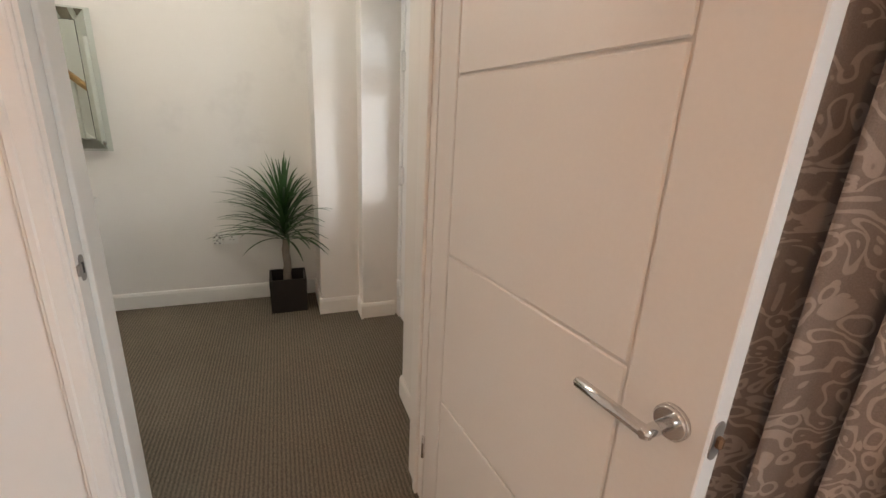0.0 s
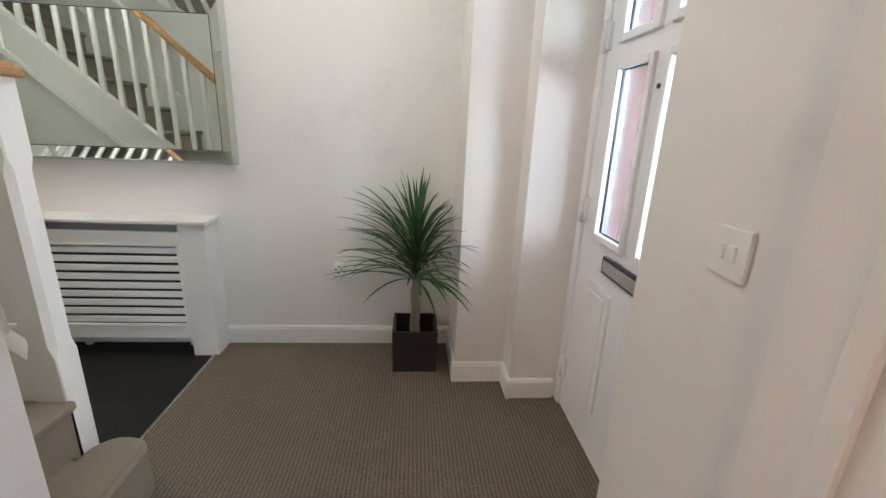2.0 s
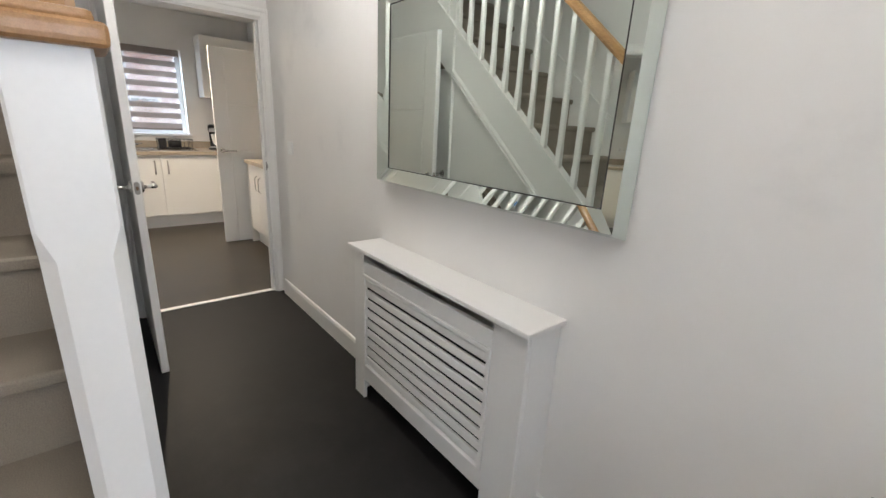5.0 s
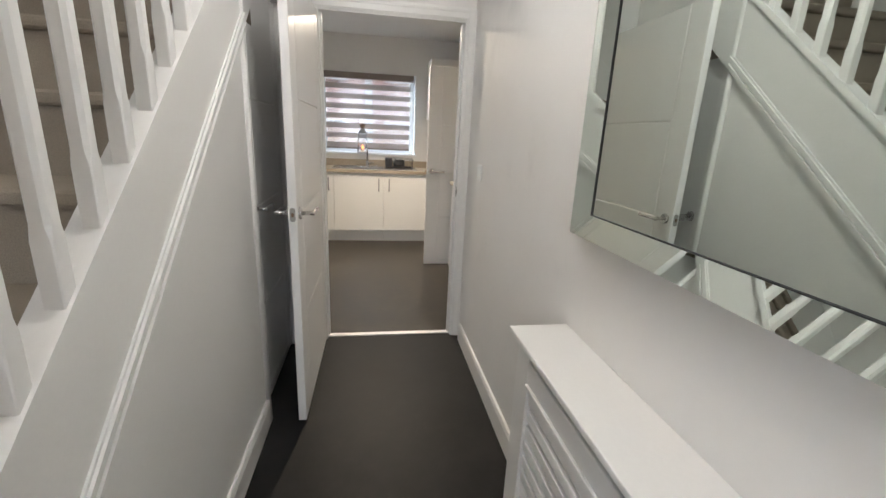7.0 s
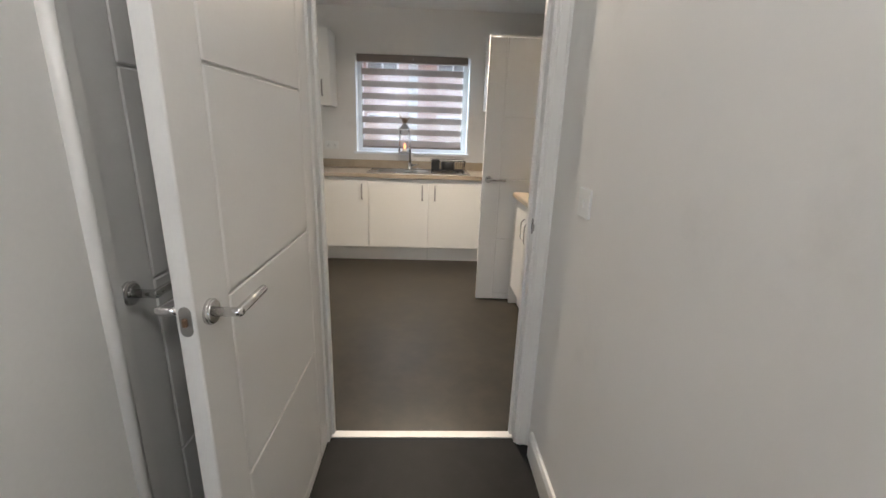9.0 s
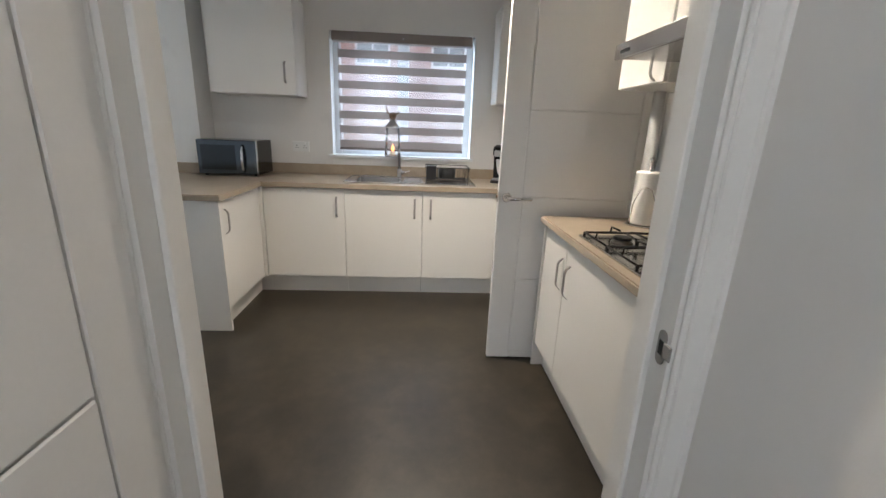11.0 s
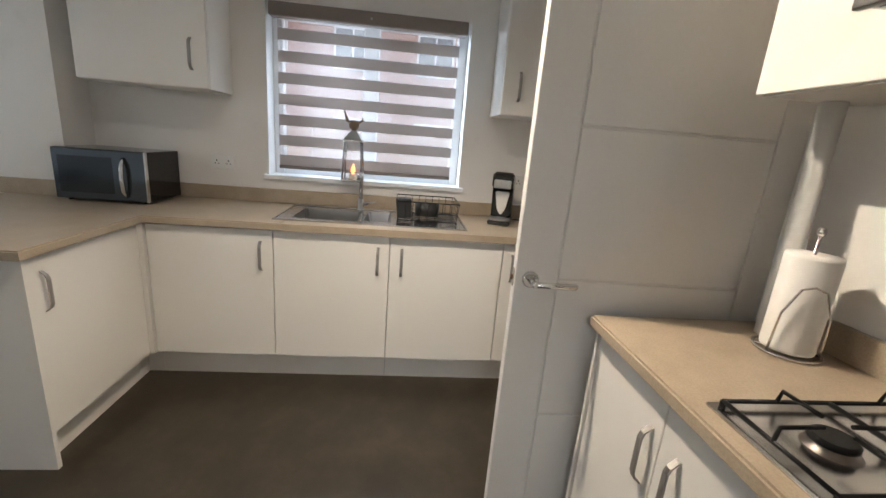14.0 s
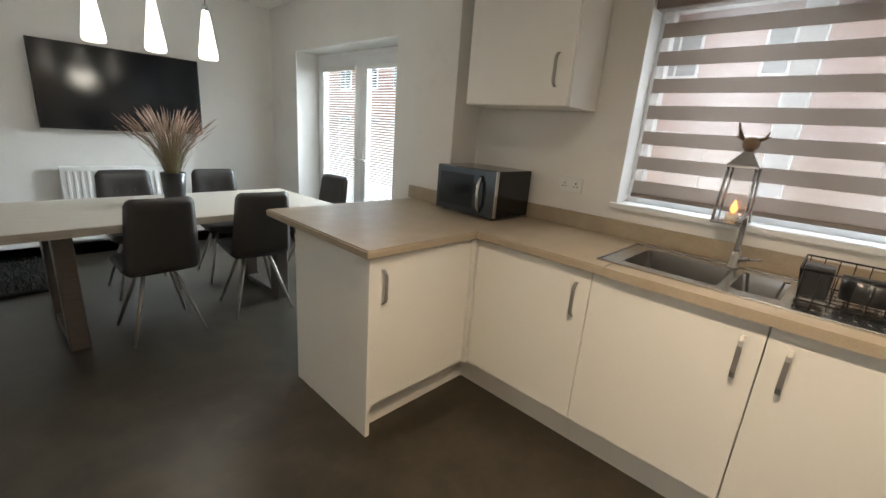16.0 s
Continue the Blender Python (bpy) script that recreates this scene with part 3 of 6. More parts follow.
def staircase():
    t = thing("staircase", pose(0, 0, 0), "carpeted staircase with white balusters and oak handrail", "staircase", "", "structure")
    for k in range(13):
        x0, z = FIRST - k * GOING, (k + 1) * RISE
        bm = blank()
        if k == 0:
            out = [(x0 - GOING - 0.02, 2.165), (x0 - 0.01, 2.165), (x0 - 0.01, 2.96)]
            out += [(x0 - 0.115 + 0.105 * math.cos(a), 2.985 + 0.105 * math.sin(a)) for a in (radians(d) for d in range(0, 181, 20))]
            out += [(x0 - GOING - 0.02, 3.0)]
            prism(bm, out, "z", 0.0, z)
            bmesh.ops.bevel(bm, geom=[e for e in bm.edges if all(v.co.z > z - 0.001 for v in e.verts)], offset=0.02, segments=3, affect="EDGES")
        else:
            bx(bm, x0 - GOING - 0.02, x0, 2.165, 3.0145, z - 0.24, z - 0.03)
            bx(bm, x0 - GOING - 0.02, x0 + 0.022, 2.165, 3.0145, z - 0.036, z, 0.016, 3)
        part("step", bm, M_STAIR, t)

    def line(x, z0):
        return z0 + SLOPE * (-0.85 - x)
    xa, xb = -0.68, -3.26
    bm = blank()
    prism(bm, [(xa, line(xa, 0.33)), (xa, line(xa, 0.655)), (xb, line(xb, 0.655)), (xb, line(xb, 0.33))], "y", 3.015, 3.055)
    part("string", bm, M_GLOSS, t, "white painted closed string")
    bm = blank()
    prism(bm, [(xa, line(xa, 0.655)), (xa, line(xa, 0.685)), (xb, line(xb, 0.685)), (xb, line(xb, 0.655))], "y", 3.005, 3.068)
    part("base_rail", bm, M_GLOSS, t, "white baluster base rail")
    bm = blank()
    for o0, o1, d in ((0.332, 0.405, 3.060), (0.344, 0.362, 3.069), (0.374, 0.394, 3.067)):
        prism(bm, [(xa, line(xa, o0)), (xa, line(xa, o1)), (-2.37, line(-2.37, o1)), (-2.37, line(-2.37, o0))], "y", 3.04, d)
    part("moulding", bm, M_GLOSS, t, "moulded white trim under the string")
    bm = blank()
    prism(bm, [(xa, 0.0), (xa, line(xa, 0.36)), (-2.372, line(-2.372, 0.36)), (-2.372, 0.0)], "y", 3.0, 3.046)
    bx(bm, -3.18, -2.372, 3.0, 3.046, 2.03, 2.9)
    part("side_panel", bm, M_GLOSS, t, "white painted panel under the stairs")
    # newel: square, chamfered between cap and foot
    bm = blank()
    nx, ny, h = -0.655, 3.045, 0.045
    rings = []
    for z, c in ((0.0, 0.004), (0.56, 0.004), (0.60, 0.017), (1.155, 0.017), (1.195, 0.004), (1.412, 0.004)):
        pts = [(h, -h + c), (h, h - c), (h - c, h), (-h + c, h), (-h, h - c), (-h, -h + c), (-h + c, -h), (h - c, -h)]
        rings.append([bm.verts.new((nx + a, ny + b, z)) for a, b in pts])
    for a, b in zip(rings, rings[1:]):
        for k in range(8):
            bm.faces.new((a[k], a[(k + 1) % 8], b[(k + 1) % 8], b[k]))
    bm.faces.new(rings[0][::-1])
    bm.faces.new(rings[-1])
    newel = part("newel_post", bm, M_GLOSS, t, "white newel post with chamfered corners")
    bm = blank()
    bx(bm, nx - 0.062, nx + 0.062, ny - 0.062, ny + 0.062, 1.412, 1.442, 0.01, 3)
    bx(bm, nx - 0.05, nx + 0.05, ny - 0.05, ny + 0.05, 1.437, 1.455, 0.008, 2)
    part("newel_cap", bm, M_OAK, newel, "oak newel cap")
    # handrail over the balusters
    bm = blank()
    prism(bm, [(3.015, 0), (3.008, 0.02), (3.008, 0.036), (3.02, 0.055), (3.045, 0.061), (3.07, 0.055), (3.082, 0.036), (3.082, 0.02), (3.075, 0)], "x", -0.70, xb)
    for v in bm.verts:
        v.co.z += 1.345 + SLOPE * (-0.70 - v.co.x)
    part("handrail", bm, M_OAK, t, "oak handrail")
    # balusters
    x = -0.80
    while x > -2.75:
        z0, z1 = line(x, 0.68), 1.35 + SLOPE * (-0.70 - x)
        bm = blank()
        rings = []
        for z, c in ((z0 - 0.02, 0.002), (z0 + 0.10, 0.002), (z0 + 0.125, 0.007), (z1 - 0.125, 0.007), (z1 - 0.10, 0.002), (z1 + 0.02, 0.002)):
            q = 0.016
            pts = [(q, -q + c), (q, q - c), (q - c, q), (-q + c, q), (-q, q - c), (-q, -q + c), (-q + c, -q), (q - c, -q)]
            rings.append([bm.verts.new((x + a, 3.045 + b, z)) for a, b in pts])
        for a, b in zip(rings, rings[1:]):
            for k in range(8):
                bm.faces.new((a[k], a[(k + 1) % 8], b[(k + 1) % 8], b[k]))
        part("baluster", bm, M_GLOSS, t)
        x -= 0.118
    # wall string
    bm = blank()
    prism(bm, [(-0.40, 0.0), (-0.40, line(-0.40, 0.80)), (xb, line(xb, 0.80)), (xb, line(xb, 0.40))], "y", 2.161, 2.18)
    part("wall_string", bm, M_GLOSS, t, "white wall string beside the steps")
    return t


staircase()
skirting("baseboard_stair", [(-2.375, 3.046, -0.72, 3.046)])

# understairs door beside the stairs
uf = thing("door_frame_understairs", pose(0, 0, 0), "white lining and bead round the understairs door", "door frame", "", "structure")
bm = blank()
tube(bm, [(-2.362, 3.05, 0.0), (-2.362, 3.05, 2.05)], 0.013, 12)
part("bead", bm, M_GLOSS, uf)
box_part("lining", (-2.42, -2.372, 2.96, 3.042, 0, 2.0), M_GLOSS, uf, 0.002)
box_part("lining", (-3.178, -3.12, 2.96, 3.05, 0, 2.0), M_GLOSS, uf, 0.002)
box_part("lining_head", (-3.12, -2.42, 2.96, 3.05, 1.975, 2.03), M_GLOSS, uf, 0.002)
panel_door("door_understairs", pose(-3.117, 2.978, 0.006), 0.695, 1.96, "white grooved understairs door, closed")


# ---- the entrance hall ----
def front_door():
    t = thing("front_door", pose(1.275, 3.54, 0.012, 0, 0, -90), "white panelled front door with patterned glass lights", "front door", "", "structure")
    W = 0.89
    # frame round the leaf
    for d in ((-0.012, 0.045, -0.005, 0.065, -0.012, 2.09), (W - 0.045, W + 0.01, -0.005, 0.065, -0.012, 2.09)):
        box_part("frame", d, M_UPVC, t, 0.004)
    box_part("frame", (0.045, W - 0.045, -0.005, 0.065, 2.03, 2.09), M_UPVC, t, 0.004)
    lights = [(0.185, 0.405, 0.92, 1.55), (0.515, 0.735, 0.92, 1.55), (0.185, 0.405, 1.66, 1.84), (0.515, 0.735, 1.66, 1.84)]
    xs, zs = [0.045, 0.185, 0.405, 0.515, 0.735, 0.845], [0.0, 0.92, 1.55, 1.66, 1.84, 2.03]
    bm = blank()
    for i in range(5):
        for j in range(5):
            if not any(abs(l[0] - xs[i]) < 1e-6 and abs(l[2] - zs[j]) < 1e-6 for l in lights):
                bx(bm, xs[i], xs[i + 1], 0.008, 0.052, zs[j], zs[j + 1])
    bmesh.ops.remove_doubles(bm, verts=bm.verts[:], dist=1e-5)
    part("leaf", bm, M_UPVC, t)
    for x0, x1, z0, z1 in lights:
        bm = blank()
        w = 0.022
        for d in ((x0 - w, x0 + 0.006, z0 - w, z1 + w), (x1 - 0.006, x1 + w, z0 - w, z1 + w), (x0 + 0.006, x1 - 0.006, z0 - w, z0 + 0.006), (x0 + 0.006, x1 - 0.006, z1 - 0.006, z1 + w)):
            bx(bm, d[0], d[1], -0.008, 0.012, d[2], d[3], 0.005, 2)
        bead = part("glazing_bead", bm, M_UPVC, t)
        pane = box_part("pane", (x0, x1, 0.024, 0.032, z0, z1), M_FROST, bead, 0, "patterned obscure glass")
        pane.visible_shadow = False
        bm = blank()
        for d in ((x0 + 0.004, x0 + 0.009, z0 + 0.004, z1 - 0.004), (x1 - 0.009, x1 - 0.004, z0 + 0.004, z1 - 0.004), (x0 + 0.009, x1 - 0.009, z0 + 0.004, z0 + 0.009), (x0 + 0.009, x1 - 0.009, z1 - 0.009, z1 - 0.004)):
            bx(bm, d[0], d[1], 0.014, 0.022, d[2], d[3])
        part("glazing_gasket", bm, M_BLACK, bead)
    for x0, x1 in ((0.165, 0.385), (0.505, 0.725)):
        bm = blank()
        bx(bm, x0, x1, -0.002, 0.014, 0.19, 0.72, 0.012, 2)
        bx(bm, x0 + 0.03, x1 - 0.03, -0.006, 0.014, 0.22, 0.69, 0.008, 2)
        part("raised_panel", bm, M_UPVC, t)
    bm = blank()
    bx(bm, 0.30, 0.60, -0.010, 0.010, 0.79, 0.86, 0.004)
    lb = part("letterbox_frame", bm, M_BLACK, t, "dark letterbox surround")
    box_part("letterbox_flap", (0.313, 0.587, -0.013, -0.006, 0.802, 0.848), M_SILVER, lb, 0.002, "silver letterbox flap")
    bm = blank()
    tube(bm, [(0.46, 0.009, 1.465), (0.46, 0.003, 1.465)], 0.008, 14)
    part("door_viewer", bm, M_BLACK, t)
    bm = blank()
    for d in ((0.80, 0.832, -0.008, 0.01, 0.92, 1.16),):
        bx(bm, *d, 0.004)
    tube(bm, [(0.816, -0.005, 1.06), (0.816, -0.05, 1.06), (0.80, -0.055, 1.06), (0.69, -0.055, 1.06)], 0.009, 12)
    part("door_handle", bm, M_WHITEPL, t, "white lever handle on a long plate")
    for z in (0.22, 1.0, 1.68):
        bm = blank()
        tube(bm, [(0.045, -0.008, z - 0.06), (0.045, -0.008, z + 0.06)], 0.012, 12)
        bx(bm, 0.02, 0.075, -0.006, 0.009, z - 0.05, z + 0.05, 0.002)
        part("hinge", bm, M_UPVC, t)
    structure("sill_front_door", [(1.03, 1.40, 2.64, 3.55, 0.0065, 0.012)], M_CARPET, "ribbed carpet at the front door sill", "carpet")


front_door()


def radiator_cover():
    t = thing("radiator_cover", pose(-1.64, 3.965, 0), "white slatted radiator cover under the mirror", "radiator cover")
    W, D, H = 1.06, 0.155, 0.80
    fy = 0.0
    bm = blank()
    bx(bm, -0.018, W + 0.018, -0.026, D, H - 0.018, H, 0.004, 2)
    part("shelf", bm, M_GLOSS, t)
    for x0, x1 in ((0.0, 0.02), (W - 0.02, W)):
        box_part("side_panel", (x0, x1, 0.018, D, 0.0, H - 0.018), M_GLOSS, t, 0.002)
    fx0, fx1, z0, z1 = 0.092, W - 0.140, 0.185, 0.672
    for d in ((0, fx0, 0, H - 0.018), (fx1, W, 0, H - 0.018)):
        bm = blank()
        bx(bm, d[0], d[1], 0.0, 0.018, d[2], d[3], 0.002)
        part("stile", bm, M_GLOSS, t)
    box_part("bottom_rail", (fx0, fx1, 0.0, 0.018, 0.11, z0), M_GLOSS, t, 0.002)
    box_part("top_rail", (fx0, fx1, 0.0, 0.018, z1, 0.737), M_GLOSS, t, 0.002)
    bm = blank()
    for d in ((fx0, fx0 + 0.016, z0, z1), (fx1 - 0.016, fx1, z0, z1), (fx0 + 0.016, fx1 - 0.016, z0, z0 + 0.016), (fx0 + 0.016, fx1 - 0.016, z1 - 0.016, z1)):
        bx(bm, d[0], d[1], -0.006, 0.012, d[2], d[3], 0.003, 2)
    part("grille_frame", bm, M_GLOSS, t)
    # dark sheet painted in for the shade inside the cover
    box_part("backing", (fx0 - 0.01, fx1 + 0.01, 0.0195, 0.022, z0 - 0.01, z1 + 0.01), M_DARK, t, 0, "dark sheet put in for the shade behind the slats")
    n = 9
    step = (z1 - z0 - 0.032) / n
    for k in range(n):
        zc = z0 + 0.016 + (k + 0.5) * step
        box_part("slat", (fx0 + 0.012, fx1 - 0.012, 0.003, 0.015, zc - step / 2 + 0.008, zc + step / 2 - 0.008), M_GLOSS, t, 0.002)
    rad = thing("radiator", pose(-1.5, 4.055, 0.12), "white panel radiator inside its cover", "radiator")
    bm = blank()
    bx(bm, 0, 0.8, 0, 0.04, 0, 0.5, 0.01, 2)
    part("panel", bm, M_WHITEPL, rad, "white pressed steel radiator panel")
    for x in (0.1, 0.7):
        box_part("bracket", (x, x + 0.03, 0.03, 0.065, -0.12, 0.4), M_WHITEPL, rad)


radiator_cover()


def wall_mirror():
    t = thing("wall_mirror", pose(-1.620, 4.118, 1.085), "large silver-edged mirror on the white hall wall", "mirror")
    W, H, f = 1.197, 0.80, 0.072
    box_part("backing", (0.004, W - 0.004, -0.012, 0.0, 0.004, H - 0.004), M_DARK, t)
    o, i = (0, W, 0, H), (f, W - f, f, H - f)
    yo, ym, yi = -0.018, -0.053, -0.028
    mids = (f * 0.22, W - f * 0.22, f * 0.22, H - f * 0.22)

    def corners(r, y):
        return [(r[0], y, r[2]), (r[1], y, r[2]), (r[1], y, r[3]), (r[0], y, r[3])]
    a, b, c = corners(o, yo), corners(mids, ym), corners(i, yi)
    for k, nm in enumerate(("bottom", "side", "top", "side")):
        k2 = (k + 1) % 4
        bm = blank()
        A, B, C, D2, E, F = (bm.verts.new(p) for p in (a[k], a[k2], b[k], b[k2], c[k], c[k2]))
        G, Hh = bm.verts.new((a[k][0], -0.008, a[k][2])), bm.verts.new((a[k2][0], -0.008, a[k2][2]))
        bm.faces.new((A, B, D2, C))
        bm.faces.new((C, D2, F, E))
        bm.faces.new((G, Hh, B, A))
        part("frame_strip", bm, M_MIRROR, t, "bevelled mirrored frame strip")
    box_part("mirror_pane", (f + 0.001, W - f - 0.001, -0.0265, -0.013, f + 0.001, H - f - 0.001), M_MIRROR, t)
    bm = blank()
    for d in ((f - 0.0012, f + 0.0012, f - 0.0012, H - f + 0.0012), (W - f - 0.0012, W - f + 0.0012, f - 0.0012, H - f + 0.0012), (f + 0.0012, W - f - 0.0012, f - 0.0012, f + 0.0012), (f + 0.0012, W - f - 0.0012, H - f - 0.0012, H - f + 0.0012)):
        bx(bm, d[0], d[1], -0.0295, -0.02, d[2], d[3])
    part("joint_line", bm, M_DARK, t)


wall_mirror()


def hall_plant():
    t = thing("potted_plant", pose(0.55, 3.905, 0.006), "artificial yucca-like plant in a square dark planter", "plant")
    bm = blank()
    s, s2, h = 0.120, 0.124, 0.245
    outer = [[bm.verts.new((q * a, q * b, z)) for a, b in ((-1, -1), (1, -1), (1, 1), (-1, 1))] for q, z in ((s, 0), (s2, h), (s2 - 0.012, h), (s2 - 0.02, 0.08))]
    for a, b in zip(outer, outer[1:]):
        for k in range(4):
            bm.faces.new((a[k], a[(k + 1) % 4], b[(k + 1) % 4], b[k]))
    bm.faces.new(outer[0][::-1])
    part("planter", bm, M_POT, t, "square dark woven planter")
    box_part("soil", (-0.102, 0.102, -0.102, 0.102, 0.02, 0.12), M_SOIL, t)
    bm = blank()
    rnd = random.Random(4)
    pts, rad = [], []
    for k in range(12):
        z = 0.11 + k * 0.036
        pts.append((0.004 * math.sin(k * 1.3), 0.004 * math.cos(k), z))
        rad.append(0.030 - 0.0006 * k + (0.002 if k % 2 else 0))
    tube(bm, pts, rad, 12)
    part("trunk", bm, M_BARK, t, "pale rough trunk")
    bm = blank()
    for k in range(128):
        az = k * 2.39996 + rnd.uniform(-0.2, 0.2)
        u = (k + 0.5) / 128
        turn = (az + math.pi) % (2 * math.pi) - math.pi
        near_corner = abs(turn) < 0.8
        if near_corner and k % 3:
            az, near_corner = rnd.uniform(-1.35, -0.85), False
        el = radians(14 + 52 * u + (20 if u > 0.86 else 0) + rnd.uniform(-7, 7))
        L = rnd.uniform(0.43, 0.52) * (0.80 if u > 0.86 else 1.0) * (0.62 if near_corner else 1.0)
        z0 = 0.50 + 0.22 * u
        droop = rnd.uniform(0.34, 0.50) * (0.85 if u < 0.3 else 1.0 if u < 0.86 else 0.4)
        d = Vector((math.cos(az), math.sin(az), 0))
        side = Vector((-math.sin(az), math.cos(az), 0))
        p, e, prev = Vector((0.012 * d.x, 0.012 * d.y, z0)), el, None
        n = 7
        for i in range(n + 1):
            f = i / n
            w = 0.0092 * (0.55 + 1.5 * f) * (1 - f) ** 0.75 + 0.0006
            up = Vector((-math.sin(e) * d.x, -math.sin(e) * d.y, math.cos(e)))
            q = p.copy()
            q.y = min(q.y, 0.185 + 0.01 * f)
            q.x = min(q.x, 0.19 + 0.01 * f) if q.y > -0.215 else q.x
            row = [bm.verts.new(q - side * w + up * w * 0.45), bm.verts.new(q), bm.verts.new(q + side * w + up * w * 0.45)]
            if prev:
                for a in (0, 1):
                    bm.faces.new((prev[a], prev[a + 1], row[a + 1], row[a])).smooth = True
            prev = row
            p = p + (d * math.cos(e) + Vector((0, 0, math.sin(e)))) * (L / n)
            e -= droop * 2.2 / n * (0.5 + f)
    part("crown", bm, M_LEAF, t, "crown of long arching green leaves")


hall_plant()


def plate(name, m, w, h, label, rockers=1, category="switch"):
    """A wall plate. Local x across, z up, y out of the wall towards -y."""
    t = thing(name, m, label, category)
    bm = blank()
    bx(bm, -w / 2, w / 2, -0.009, 0, -h / 2, h / 2, 0.004, 2)
    p = part("plate", bm, M_WHITEPL, t)
    for k in range(rockers):
        x = (k - (rockers - 1) / 2) * 0.026
        bm = blank()
        bx(bm, x - 0.008, x + 0.008, -0.0135, -0.006, -0.014, 0.014, 0.003, 2)
        part("rocker", bm, M_WHITEPL, p)
    return t


plate("light_switch", pose(1.06, 2.375, 1.145, 0, 0, -90), 0.088, 0.088, "white double light switch by the front door", 2)
plate("light_switch", pose(-2.84, 4.12, 1.155), 0.088, 0.088, "white light switch on the hall wall", 1)


def plug_socket(name, m, w, label):
    t = thing(name, m, label, "socket")
    bm = blank()
    bx(bm, -w / 2, w / 2, -0.009, 0, -0.043, 0.043, 0.004, 2)
    p = part("plate", bm, M_WHITEPL, t)
    for k in range(2 if w > 0.1 else 1):
        x = (-0.035 + 0.07 * k) if w > 0.1 else 0
        bm = blank()
        bx(bm, x - 0.003, x + 0.003, -0.0105, -0.008, 0.004, 0.013)
        bx(bm, x - 0.014, x - 0.007, -0.0105, -0.008, -0.012, -0.007)
        bx(bm, x + 0.007, x + 0.014, -0.0105, -0.008, -0.012, -0.007)
        part("pin_holes", bm, M_DARK, p)
        box_part("rocker", (x - 0.006, x + 0.006, -0.0125, -0.007, 0.018, 0.034), M_WHITEPL, p, 0.002)
    return t


plug_socket("wall_socket", pose(0.155, 4.12, 0.485), 0.146, "white double wall socket behind the plant")
ad = thing("plug_adaptor", pose(0.10, 4.111, 0.495), "white plug-in socket adaptor with several outlets", "adaptor")
bm = blank()
bx(bm, -0.028, 0.028, -0.048, 0.0, -0.043, 0.043, 0.008, 2)
body = part("body", bm, M_WHITEPL, ad)
for zz in (-0.024, 0.018):
    bm = blank()
    for dx, dz in ((0, 0.012), (-0.016, -0.006), (0.016, -0.006)):
        bx(bm, dx - 0.005, dx + 0.005, -0.0495, -0.045, zz + dz - 0.0035, zz + dz + 0.0035)
    part("pin_holes", bm, M_DARK, body)


# ---- the living room ----
def curtain():
    t = thing("curtain", pose(1.42, 0.62, 0.02), "taupe damask curtain with pale scrolling leaves", "curtain")
    bm = blank()
    rows, cols = 24, 150
    grid = []
    for j in range(rows + 1):
        z = 2.25 * j / rows
        flare = 1.15 - 0.2 * j / rows
        grid.append([bm.verts.new((flare * (0.052 * math.sin(u * 0.57) + 0.02 * math.sin(u * 1.31 + 0.7) + 0.008 * math.sin(u * 0.2 + j * 0.2)), u / cols * 1.25, z)) for u in range(cols + 1)])
    for a, b in zip(grid, grid[1:]):
        for k in range(cols):
            bm.faces.new((a[k], a[k + 1], b[k + 1], b[k])).smooth = True
    c = part("cloth", bm, M_DAMASK, t)
    mod = c.modifiers.new("cloth_thickness", "SOLIDIFY")
    mod.thickness = 0.003
    bm = blank()
    tube(bm, [(0, -2.1, 2.27), (0, 1.3, 2.27)], 0.014, 12)
    part("pole", bm, M_NICKEL, t, "metal curtain pole")
    for y in (-1.9, 1.2):
        bm = blank()
        tube(bm, [(0, y, 2.27), (0.13, y, 2.27)], 0.008, 8)
        part("pole_bracket", bm, M_NICKEL, t)


curtain()
wl = thing("window_living", pose(1.6, -0.3, 1.4), "white living room window", "window", "", "structure")
for d in ((-0.03, 0.03, -1.0, -0.94, -0.65, 0.65), (-0.03, 0.03, 0.94, 1.0, -0.65, 0.65), (-0.03, 0.03, -0.94, 0.94, -0.65, -0.59), (-0.03, 0.03, -0.94, 0.94, 0.59, 0.65), (-0.03, 0.03, -0.03, 0.03, -0.59, 0.59)):
    box_part("window_frame", d, M_UPVC, wl, 0.004)


# Unseen fittings, added to carry the fill light of hall and living room.
def added_ceiling_lamp(m, label):
    t = thing("added_ceiling_lamp", m, label, "ceiling light")
    bm = blank()
    lathe(bm, [(0.15, -0.02), (0.155, -0.012), (0.155, 0.0)], 28)
    part("base", bm, M_CHROME, t)
    bm = blank()
    lathe(bm, [(0.01, -0.075), (0.07, -0.07), (0.12, -0.05), (0.145, -0.02)], 28)
    part("shade", bm, M_SHADE, t, "glowing white bowl of the added lamp")


added_ceiling_lamp(pose(0.05, 3.1, CEIL), "unseen round lit lamp added to brighten the hall")
added_ceiling_lamp(pose(-1.6, 3.6, CEIL), "unseen round lit lamp added to brighten the hall passage")
added_ceiling_lamp(pose(-0.4, 0.2, CEIL), "unseen round lit lamp added to brighten the living room")


